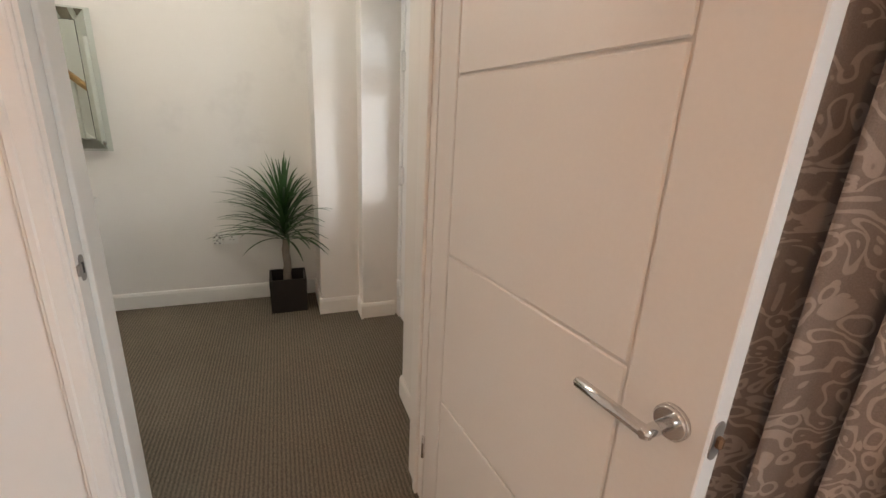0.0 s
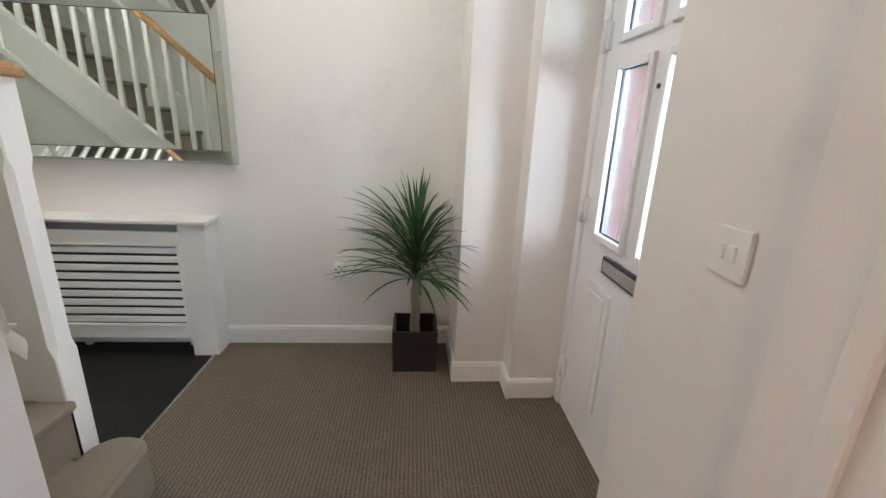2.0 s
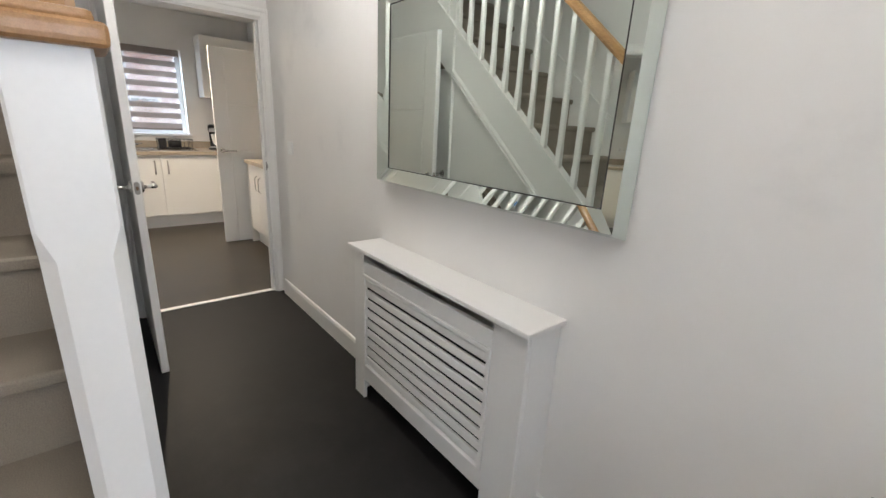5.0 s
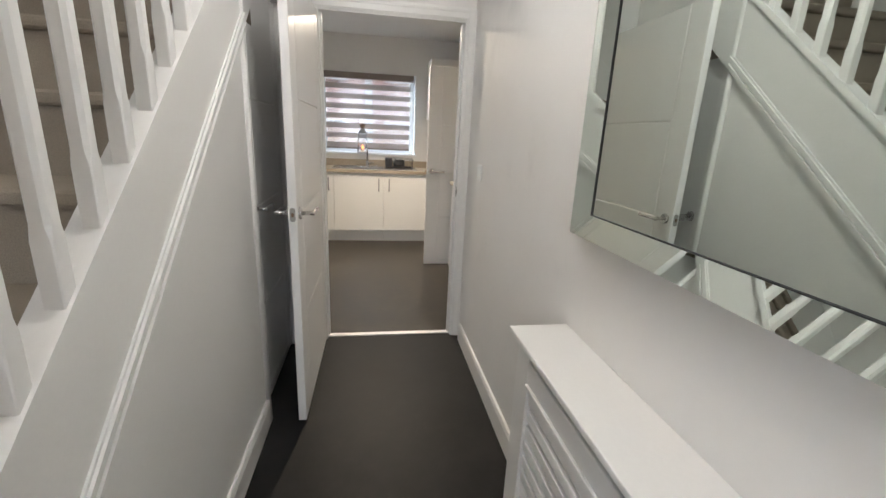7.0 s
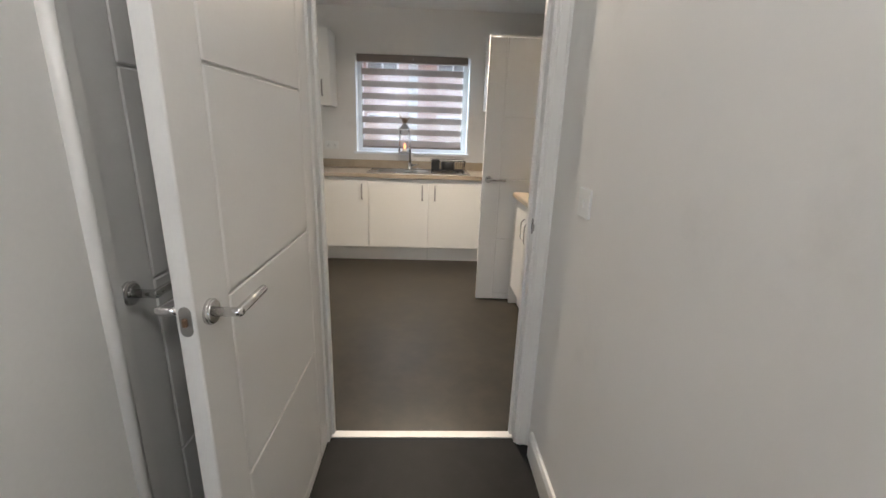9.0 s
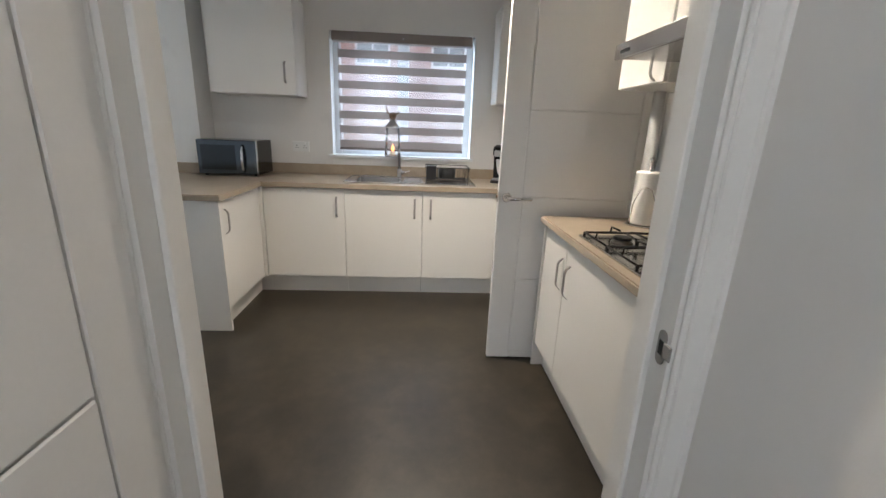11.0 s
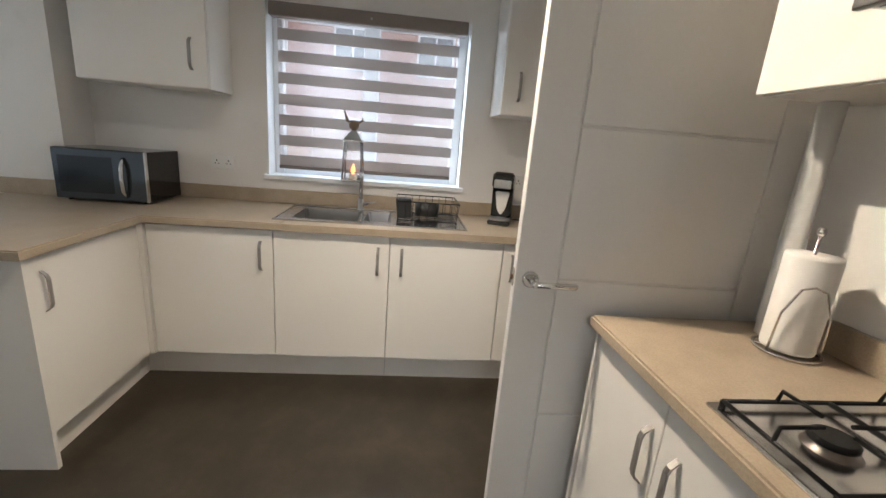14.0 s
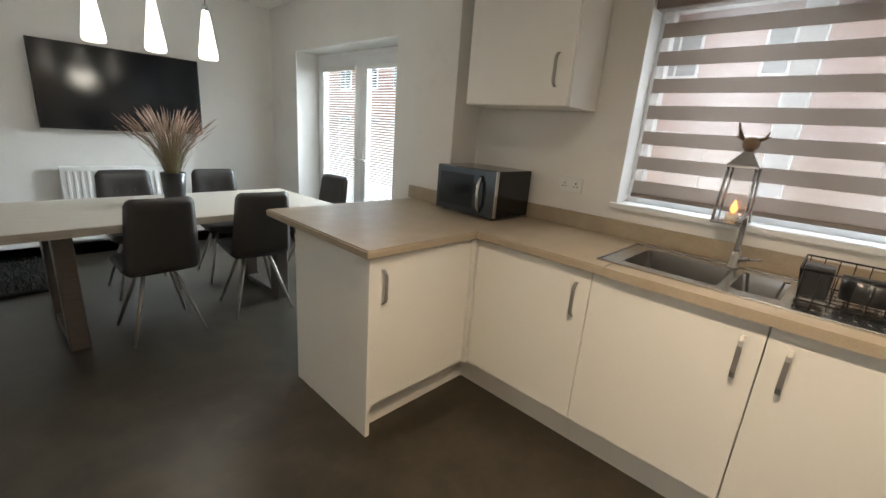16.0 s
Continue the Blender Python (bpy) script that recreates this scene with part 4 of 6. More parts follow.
# ---- the kitchen ----
def bow_handle(parent, x, y, z, s=1.0, along="z"):
    """A flat bow pull of 0.16 m on a front that faces -y."""
    bm = blank()
    n = 10
    prev = None
    for i in range(n + 1):
        f = i / n
        u = -0.08 + 0.16 * f
        o = 0.023 * min(1.0, math.sin(math.pi * f) * 2.2) ** 0.7 if 0 < f < 1 else 0.0
        th, hw = 0.005, 0.0078
        if along == "z":
            row = [bm.verts.new((x + a, y - o - b, z + u)) for a, b in ((-hw, 0), (hw, 0), (hw, th), (-hw, th))]
        else:
            row = [bm.verts.new((x + u, y - o - b, z + a)) for a, b in ((-hw, 0), (hw, 0), (hw, th), (-hw, th))]
        if prev:
            for k in range(4):
                bm.faces.new((prev[k], prev[(k + 1) % 4], row[(k + 1) % 4], row[k]))
        else:
            bm.faces.new(row)
        prev = row
    bm.faces.new(prev[::-1])
    return part("handle", bm, M_NICKEL, parent, "satin nickel bow handle")


def base_unit(m, width, doors, depth=0.57, plinth=True, label="white slab-fronted base cabinet unit", ends=(0, 0), top=0.872, handle_z=0.728):
    """Local: front on y = 0 facing -y, x along the run. doors: (x0, x1, handle x)."""
    t = thing("base_cabinet", m, label, "cabinet", "base cabinets")
    box_part("carcass", (0.001 + ends[0], width - 0.001 - ends[1], 0.021, depth, 0.15, top), M_CAB, t)
    if plinth:
        box_part("plinth", (0.001 + ends[0], width - 0.001 - ends[1], 0.06, 0.078, 0.0, 0.15), M_CAB, t)
    for x0, x1, hx in doors:
        d = box_part("door", (x0 + 0.002, x1 - 0.002, 0.0, 0.019, 0.152, 0.866), M_CAB, t, 0.003, "", 2)
        if hx is not None:
            bow_handle(d, hx, 0.0, handle_z)
    return t


def wall_unit(m, width, height, depth, hx, label, z_handle=0.12):
    t = thing("wall_cabinet", m, label, "cabinet", "wall cabinets")
    box_part("carcass", (0, width, 0.021, depth, 0, height), M_CAB, t, 0.001)
    d = box_part("door", (0.002, width - 0.002, 0.0, 0.019, 0.002, height - 0.002), M_CAB, t, 0.004, "", 2)
    if hx is not None:
        bow_handle(d, hx, 0.0, z_handle)
    return t


# west run under the window: front on x = -5.826
W0 = -5.826
base_unit(pose(W0, 2.428, 0, 0, 0, 90), 0.624, [(0.0, 0.624, 0.562)])
tagged(box_part("corner_post", (-5.848, -5.806, 2.386, 2.426, 0.15, 0.872), M_CAB, None, 0.001), "white corner post between the cabinet runs", "panel")
base_unit(pose(W0, 3.052, 0, 0, 0, 90), 0.607, [(0.0, 0.607, 0.545)], label="white slab-fronted sink cabinet unit", top=0.70)
base_unit(pose(W0, 3.659, 0, 0, 0, 90), 0.620, [(0.0, 0.620, 0.065)])
base_unit(pose(W0, 4.279, 0, 0, 0, 90), 0.615, [(0.0, 0.612, 0.055)])
# peninsula: doors face +y, end panel on x = -5.15
pen = base_unit(pose(-5.172, 2.405, 0, 0, 0, 180), 0.632, [(0.0, 0.632, 0.055)], 0.60, label="white peninsula base cabinet unit")
tagged(box_part("end_panel", (-5.172, -5.150, 1.768, 2.412, 0.0, 0.872), M_CAB, None, 0.001), "white full-height end panel of the peninsula", "panel")
tagged(box_part("back_panel", (-6.20, -5.172, 1.768, 1.786, 0.0, 0.872), M_CAB, None, 0.001), "white back panel of the peninsula", "panel")


def slab(name, outline, z0, z1, label):
    bm = blank()
    prism(bm, outline, "z", z0, z1)
    bmesh.ops.bevel(bm, geom=[e for e in bm.edges if abs(e.verts[0].co.z - e.verts[1].co.z) < 1e-6], offset=0.006, segments=2, affect="EDGES")
    return tagged(part(name, bm, M_WORKTOP), label, "worktop")


SX0, SX1, SY0, SY1 = -6.335, -5.895, 3.04, 4.07
slab("worktop", [(-6.448, 1.83), (-6.198, 1.83), (-6.198, 1.49), (-5.125, 1.49), (-5.125, 2.432), (-5.80, 2.432), (-5.80, 3.10), (-6.448, 3.10)], 0.873, 0.911, "beige laminate peninsula worktop with thick edge")
bm = blank()
for d in ((-5.935, -5.80, 3.10, 3.68), (-6.448, -6.29, 3.10, 3.68), (-6.448, -5.80, 3.68, 4.898)):
    bx(bm, d[0], d[1], d[2], d[3], 0.873, 0.911, 0.0)
bmesh.ops.remove_doubles(bm, verts=bm.verts[:], dist=1e-5)
tagged(part("worktop", bm, M_WORKTOP), "beige laminate worktop round the sink", "worktop")
slab("worktop", [(-4.785, 4.303), (-3.302, 4.303), (-3.302, 4.898), (-4.785, 4.898)], 0.873, 0.911, "beige laminate worktop with the hob")
up = []
for d in ((-6.448, -6.430, 1.83, 4.88, 0.9115, 1.00), (-6.448, -6.180, 4.88, 4.898, 0.9115, 1.00), (-6.198, -6.180, 1.452, 1.828, 0.9115, 1.00), (-6.43, -6.18, 1.832, 1.85, 0.9115, 1.0)):
    up.append(tagged(box_part("upstand", d, M_WORKTOP, None, 0.002), "beige laminate upstand along the wall", "upstand"))
for d in ((-4.785, -4.326, 4.880, 4.898, 0.9115, 1.00), (-3.72, -3.302, 4.880, 4.898, 0.9115, 1.00)):
    tagged(box_part("upstand", d, M_WORKTOP, None, 0.002), "beige laminate upstand beside the splashback", "upstand")

# hob run: front on y = 4.335
bm = blank()
bx(bm, -5.904, -5.886, 2.327, 2.428, 0.0, 0.149)
bx(bm, -5.886, -5.804, 2.327, 2.345, 0.0, 0.149)
tagged(part("corner_plinth", bm, M_CAB), "white plinth at the inner corner", "panel")
base_unit(pose(-4.762, 4.335, 0), 0.342, [(0.0, 0.342, 0.305)], 0.555, ends=(0.004, 0), handle_z=0.688)
base_unit(pose(-4.420, 4.335, 0), 0.658, [(0.0, 0.658, 0.068)], 0.555, label="white slab-fronted base cabinet unit under the hob", handle_z=0.682)
base_unit(pose(-3.762, 4.335, 0), 0.455, [(0.0, 0.455, 0.066)], 0.555, handle_z=0.688)
tagged(box_part("end_panel", (-4.778, -4.764, 4.328, 4.890, 0.0, 0.872), M_CAB, None, 0.001), "white end panel beside the open door", "panel")

# wall units
wall_unit(pose(-6.125, 1.99, 1.553, 0, 0, 90), 0.66, 0.72, 0.32, 0.58, "white wall cabinet unit over the microwave", 0.168)
wall_unit(pose(-6.125, 4.24, 1.557, 0, 0, 90), 0.64, 0.72, 0.32, 0.095, "white wall cabinet unit beside the window", 0.158)
wall_unit(pose(-4.72, 4.60, 1.56), 0.40, 0.72, 0.298, 0.335, "white wall cabinet unit beside the cooker hood", 0.09)
wall_unit(pose(-3.70, 4.60, 1.56), 0.39, 0.72, 0.298, 0.06, "white wall cabinet unit beside the cooker hood", 0.09)


def hood():
    t = thing("cooker_hood", pose(-4.315, 4.90, 1.56), "slim steel cooker hood above the hob", "cooker hood")
    bm = blank()
    bx(bm, 0.0, 0.60, -0.30, -0.002, 0.10, 0.16, 0.003)
    part("housing", bm, M_STEEL, t)
    bm = blank()
    bx(bm, 0.0, 0.60, -0.50, -0.02, 0.075, 0.105, 0.003)
    part("pullout_tray", bm, M_STEEL, t)
    bm = blank()
    bx(bm, 0.0, 0.60, -0.515, -0.50, 0.068, 0.122, 0.004, 2)
    part("front_rail", bm, M_STEELT, t, "bright steel front rail")
    box_part("filter_panel", (0.02, 0.58, -0.49, -0.28, 0.0705, 0.076), M_STEELT, t, 0.001, "smooth steel filter panel")
    box_part("rear_panel", (0.02, 0.58, -0.275, -0.02, 0.0715, 0.076), M_NICKEL, t, 0.001)
    box_part("rating_label", (0.05, 0.12, -0.5165, -0.514, 0.085, 0.097), M_BLACK, t)
    tagged(box_part("hood_cabinet", (-4.315, -3.705, 4.605, 4.898, 1.725, 2.28), M_CAB, None, 0.002), "white cabinet above the cooker hood", "cabinet")


hood()
sb = tagged(box_part("splashback", (-4.325, -3.705, 4.888, 4.897, 0.915, 1.655), M_SPLASH, None, 0.0005), "brushed stainless steel splashback behind the hob", "splashback")


def hob():
    t = thing("gas_hob", pose(-4.34, 4.345, 0.9115), "stainless steel four-burner gas hob", "hob")
    bm = blank()
    bx(bm, 0, 0.60, 0, 0.50, 0, 0.008, 0.004, 2)
    part("steel_top", bm, M_STEELT, t)
    for x, y, r in ((0.134, 0.365, 0.026), (0.134, 0.135, 0.036), (0.37, 0.365, 0.036), (0.37, 0.135, 0.024)):
        bm = blank()
        lathe(bm, [(r + 0.009, 0.008), (r + 0.007, 0.0105), (r - 0.002, 0.0115), (r - 0.003, 0.021), (r - 0.006, 0.023)], 24, (x, y, 0))
        b = part("burner", bm, M_BURNER, t)
        bm = blank()
        lathe(bm, [(r + 0.001, 0.023), (r + 0.001, 0.030), (r - 0.004, 0.034)], 24, (x, y, 0))
        part("burner_cap", bm, M_IRON, b)
    for x0, x1 in ((0.02, 0.248), (0.256, 0.484)):
        bm = blank()
        y0, y1, z = 0.02, 0.48, 0.050
        tube(bm, [(x0, y0, 0.022), (x1, y0, 0.022), (x1, y1, 0.022), (x0, y1, 0.022), (x0, y0, 0.022)], 0.0048, 8)
        tube(bm, [(x0, (y0 + y1) / 2, 0.022), (x1, (y0 + y1) / 2, 0.022)], 0.0055, 8)
        grid = part("pan_support", bm, M_IRON, t, "black cast pan support grid")
        xm = (x0 + x1) / 2
        for yc in (y0 + 0.115, y1 - 0.115):
            for dx, dy in ((1, 0), (-1, 0), (0, 1), (0, -1)):
                ex, ey = ((x1 if dx > 0 else x0) if dx else xm), ((y1 if yc > 0.25 else (y0 + y1) / 2) if dy > 0 else ((y0 + y1) / 2 if yc > 0.25 else y0)) if dy else yc
                bm = blank()
                tube(bm, [(ex, ey, 0.022), (ex - dx * 0.006, ey - dy * 0.006, z), (xm + dx * 0.028, yc + dy * 0.028, z + 0.002)], 0.0042, 8)
                part("finger", bm, M_IRON, grid)
        for cx, cy in ((x0, y0), (x1, y0), (x0, y1), (x1, y1)):
            bm = blank()
            tube(bm, [(cx, cy, 0.006), (cx, cy, 0.022)], 0.006, 8)
            part("support_foot", bm, M_IRON, grid)
    for k in range(4):
        bm = blank()
        lathe(bm, [(0.016, 0.008), (0.016, 0.012), (0.0145, 0.014), (0.014, 0.032), (0.012, 0.034)], 20, (0.545, 0.152 + 0.066 * k, 0))
        bx(bm, 0.543, 0.547, 0.140 + 0.066 * k, 0.164 + 0.066 * k, 0.034, 0.039, 0.001)
        knob = part("control_knob", bm, M_NICKEL, t, "silver control knob")
        bm = blank()
        lathe(bm, [(0.022, 0.0075), (0.022, 0.0105), (0.0195, 0.0115)], 20, (0.545, 0.152 + 0.066 * k, 0))
        part("collar", bm, M_IRON, knob, "black knob collar")


hob()


M_BOWL = surface("satin_steel_bowl", (0.30, 0.29, 0.28), 0.32, 1.0, 0.1, 8, 60, 0.06)


def sink():
    t = thing("kitchen_sink", pose(0, 0, 0.9115), "stainless steel one-and-a-half bowl sink with drainer", "sink")
    x0, x1, y0, y1 = -6.345, -5.885, 3.03, 4.08
    bowls = [(-6.27, -5.95, 3.115, 3.465, 0.15), (-6.27, -5.97, 3.50, 3.655, 0.11)]
    ys = [y0, 3.115, 3.465, 3.50, 3.655, y1]
    bm = blank()
    for a, b in zip(ys, ys[1:]):
        hole = next((w for w in bowls if abs(w[2] - a) < 1e-6), None)
        if hole:
            bx(bm, x0, hole[0], a, b, 0, 0.006)
            bx(bm, hole[1], x1, a, b, 0, 0.006)
        else:
            bx(bm, x0, x1, a, b, 0, 0.006)
    bmesh.ops.remove_doubles(bm, verts=bm.verts[:], dist=1e-5)
    rim = part("rim", bm, M_STEELT, t)
    bm = blank()
    for d in ((x0, x1, y0, y0 + 0.01), (x0, x1, y1 - 0.01, y1), (x0, x0 + 0.01, y0 + 0.01, y1 - 0.01), (x1 - 0.01, x1, y0 + 0.01, y1 - 0.01)):
        bx(bm, d[0], d[1], d[2], d[3], 0.006, 0.010, 0.0018)
    part("raised_edge", bm, M_STEELT, t)
    for bx0, bx1, by0, by1, dp in bowls:
        bm = blank()
        top = [(bx0, by0), (bx1, by0), (bx1, by1), (bx0, by1)]
        low = [(bx0 + 0.02, by0 + 0.02), (bx1 - 0.02, by0 + 0.02), (bx1 - 0.02, by1 - 0.02), (bx0 + 0.02, by1 - 0.02)]
        tv, lv = [bm.verts.new((*p, 0.006)) for p in top], [bm.verts.new((*p, -dp)) for p in low]
        for k in range(4):
            bm.faces.new((tv[k], tv[(k + 1) % 4], lv[(k + 1) % 4], lv[k]))
        bm.faces.new(lv)
        bmesh.ops.bevel(bm, geom=[e for e in bm.edges if not all(v.co.z > 0 for v in e.verts)], offset=0.02, segments=3, affect="EDGES")
        b = part("bowl", bm, M_BOWL, t, "deep steel bowl")
        bm = blank()
        lathe(bm, [(0.035, 0.0005), (0.030, 0.003), (0.02, 0.002)], 18, ((bx0 + bx1) / 2, (by0 + by1) / 2, -dp))
        part("waste", bm, M_CHROME, b)
    for k in range(9):
        bm = blank()
        bx(bm, -6.26, -5.95, 3.735 + k * 0.034, 3.745 + k * 0.034, 0.005, 0.009, 0.0018)
        part("drainer_rib", bm, M_STEELT, t)
    tap = thing("mixer_tap", pose(-6.31, 3.45, 0.9175), "chrome mixer tap with tall spout", "tap")
    bm = blank()
    lathe(bm, [(0.026, 0), (0.026, 0.006), (0.021, 0.010), (0.020, 0.07), (0.017, 0.075)], 20)
    part("tap_body", bm, M_CHROME, tap)
    bm = blank()
    tube(bm, [(0, 0, 0.07), (0, 0, 0.20), (0.012, 0, 0.225), (0.04, 0, 0.238), (0.15, 0, 0.225), (0.165, 0, 0.212)], [0.012, 0.012, 0.0115, 0.011, 0.010, 0.010], 14)
    part("spout", bm, M_CHROME, tap)
    bm = blank()
    tube(bm, [(0, 0.015, 0.045), (0, 0.045, 0.045)], 0.013, 14)
    tube(bm, [(0, 0.04, 0.045), (0.01, 0.095, 0.058)], [0.006, 0.005], 10)
    part("tap_lever", bm, M_CHROME, tap)


sink()


def kitchen_window():
    t = thing("window_kitchen", pose(-6.62, 2.85, 1.07), "white upvc kitchen window in a deep reveal", "window", "", "structure")
    W, H = 1.23, 1.03
    for d in ((0, 0.06, 0, H), (W - 0.06, W, 0, H), (0.06, W - 0.06, 0, 0.06), (0.06, W - 0.06, H - 0.06, H), (W / 2 - 0.05, W / 2 + 0.05, 0.06, H - 0.06)):
        box_part("window_frame", (-0.035, 0.035, d[0], d[1], d[2], d[3]), M_UPVC, t, 0.005)
    for a, b in ((0.06, W / 2 - 0.05), (W / 2 + 0.05, W - 0.06)):
        p = box_part("pane", (-0.006, 0.006, a, b, 0.06, H - 0.06), M_GLASS, t)
        p.visible_shadow = False
    bm = blank()
    bx(bm, 0.03, 0.195, -0.03, W + 0.03, -0.008, 0.020, 0.005, 2)
    part("window_sill", bm, M_UPVC, t, "white window board")


kitchen_window()


def zebra_blind():
    t = thing("roller_blind", pose(-6.465, 2.873, 2.02), "taupe and sheer day-and-night roller blind, lowered", "blind")
    W, drop = 1.18, 0.865
    bm = blank()
    bx(bm, -0.055, 0.03, -0.005, W + 0.005, 0.0, 0.078, 0.012, 3)
    part("cassette", bm, M_BLINDBOX, t, "grey-brown blind cassette")
    n = 7
    pitch = drop / n
    for k in range(n):
        z1 = -k * pitch
        box_part("sheer_band", (-0.002, -0.001, 0.04, W - 0.04, z1 - pitch * 0.48, z1), M_SHEER, t, 0, "sheer white band")
        box_part("opaque_band", (-0.003, 0.0, 0.04, W - 0.04, z1 - pitch, z1 - pitch * 0.48), M_BLIND, t)
    bm = blank()
    bx(bm, -0.012, 0.006, 0.038, W - 0.038, -drop - 0.022, -drop, 0.005, 2)
    part("bottom_bar", bm, M_BLINDBOX, t)
    bm = blank()
    bx(bm, 0.028, 0.031, W / 2 + 0.0, W / 2 + 0.012, 0.03, 0.042, 0.001)
    part("badge", bm, M_SILVER, t)


M_BLINDBOX = surface("taupe_blind_case", (0.24, 0.20, 0.18), 0.5, 0, 0.05, 4, 80, 0.1)
zebra_blind()


def lantern():
    t = thing("candle_lantern", pose(-6.405, 3.385, 1.0905), "tall steel and glass candle lantern with antler-like top", "lantern")
    a, b, h = 0.060, 0.050, 0.245
    bm = blank()
    bx(bm, -a - 0.008, a + 0.008, -a - 0.008, a + 0.008, 0.0, 0.014, 0.004, 2)
    part("base", bm, M_STEEL, t)
    for sx in (-1, 1):
        for sy in (-1, 1):
            bm = blank()
            tube(bm, [(sx * a, sy * a, 0.012), (sx * b, sy * b, h)], 0.006, 6)
            part("corner_post", bm, M_STEEL, t)
    bm = blank()
    for k, (w, z) in enumerate(((b + 0.008, h), (b + 0.008, h + 0.01), (0.022, h + 0.06), (0.018, h + 0.068))):
        ring = [bm.verts.new((w * p, w * q, z)) for p, q in ((-1, -1), (1, -1), (1, 1), (-1, 1))]
        if k:
            for i in range(4):
                bm.faces.new((prev[i], prev[(i + 1) % 4], ring[(i + 1) % 4], ring[i]))
        else:
            bm.faces.new(ring)
        prev = ring
    bm.faces.new(prev)
    part("roof", bm, M_STEEL, t)
    bm = blank()
    lathe(bm, [(0.014, h + 0.065), (0.03, h + 0.085), (0.034, h + 0.105), (0.024, h + 0.125), (0.008, h + 0.13)], 16)
    for s in (-1, 1):
        tube(bm, [(0, s * 0.02, h + 0.115), (0, s * 0.045, h + 0.125), (0, s * 0.055, h + 0.15)], [0.009, 0.007, 0.003], 8)
        tube(bm, [(0, s * 0.045, h + 0.125), (0, s * 0.065, h + 0.132)], [0.005, 0.002], 6)
    tube(bm, [(0, -0.035, h + 0.12), (0, -0.055, h + 0.165), (0, -0.06, h + 0.185)], [0.007, 0.006, 0.003], 8)
    part("finial", bm, M_TAN, t, "brown metal finial with branching points")
    bm = blank()
    lathe(bm, [(0.026, 0.014), (0.026, 0.04), (0.022, 0.045)], 18)
    part("candle", bm, M_CANDLE, t)
    bm = blank()
    lathe(bm, [(0.004, 0.045), (0.014, 0.060), (0.013, 0.078), (0.002, 0.105)], 12)
    part("flame", bm, M_FLAME, t, "glowing orange flame")
    for sx in (-1, 1):
        pane = box_part("glass_pane", (sx * 0.05 - 0.001, sx * 0.05 + 0.001, -0.046, 0.046, 0.016, h - 0.004), M_GLASS, t)
        pane.visible_shadow = False


lantern()


def dish_rack():
    t = thing("dish_rack", pose(-6.12, 3.69, 0.922), "black wire dish rack on the drainer", "dish rack")
    w, d, h = 0.335, 0.27, 0.12
    bm = blank()
    loop = lambda z, e: [(-d / 2 - e, -e, z), (d / 2 + e, -e, z), (d / 2 + e, w + e, z), (-d / 2 - e, w + e, z), (-d / 2 - e, -e, z)]
    tube(bm, loop(h, 0.012), 0.0032, 8)
    tube(bm, loop(0.012, 0), 0.003, 8)
    part("rim_wire", bm, M_IRON, t)
    for k in range(9):
        y = w * k / 8
        bm = blank()
        tube(bm, [(-d / 2 - 0.012, y, h), (-d / 2, y, 0.012), (d / 2, y, 0.012), (d / 2 + 0.012, y, h)], 0.0018, 6)
        part("basket_wire", bm, M_IRON, t)
    for k in range(6):
        x = -d / 2 + d * k / 5
        bm = blank()
        tube(bm, [(x, -0.012, h), (x, 0, 0.012), (x, w, 0.012), (x, w + 0.012, h)], 0.0018, 6)
        part("basket_wire", bm, M_IRON, t)
    for cx in (-d / 2, d / 2):
        for cy in (0.0, w):
            bm = blank()
            tube(bm, [(cx, cy, 0), (cx, cy, 0.013)], 0.006, 8)
            part("foot", bm, M_BLACK, t)
    bm = blank()
    bx(bm, 0.02, 0.10, -0.005, 0.075, 0.016, 0.13, 0.01, 2)
    part("cutlery_cup", bm, M_BLACK, t, "black plastic cutlery cup")
    bm = blank()
    for k in range(3):
        tube(bm, [(0.0, 0.15 + 0.02 * k, 0.018), (-0.01, 0.15 + 0.02 * k, 0.10)], [0.05, 0.055], 16)
    part("drying_bowl", bm, M_BLACK, t)


dish_rack()


M_MWGLASS = surface("mirrored_dark_door", (0.09, 0.10, 0.11), 0.14, 0.9, 0.05, 4, 60, 0.0)


def microwave():
    t = thing("microwave", pose(-6.070, 1.850, 0.9115, 0, 0, 90), "black and steel microwave oven on the worktop", "microwave")
    w, d, h = 0.47, 0.345, 0.285
    bm = blank()
    bx(bm, 0, w, 0.022, d, 0.012, h, 0.006, 2)
    part("casing", bm, M_GBLACK, t)
    bm = blank()
    bx(bm, 0.002, w - 0.008, 0.0, 0.021, 0.014, h - 0.002, 0.006, 2)
    door = part("door", bm, M_MWGLASS, t, "dark mirrored microwave door")
    box_part("door_window", (0.03, 0.30, -0.0015, 0.004, 0.05, h - 0.04), M_SCREEN, door, 0.001, "dark glass window")
    bm = blank()
    tube(bm, [(0.362, 0.0, 0.04), (0.362, -0.026, 0.07), (0.362, -0.034, 0.14), (0.362, -0.026, 0.21), (0.362, 0.0, 0.245)], 0.011, 10)
    part("door_handle", bm, M_CHROME, door, "curved chrome handle")
    box_part("trim_strip", (w - 0.007, w, -0.002, 0.022, 0.012, h), M_CHROME, t, 0.001, "bright edge strip")
    for x in (0.04, w - 0.04):
        for y in (0.05, d - 0.04):
            bm = blank()
            tube(bm, [(x, y, 0), (x, y, 0.014)], 0.012, 10)
            part("foot", bm, M_BLACK, t)


microwave()


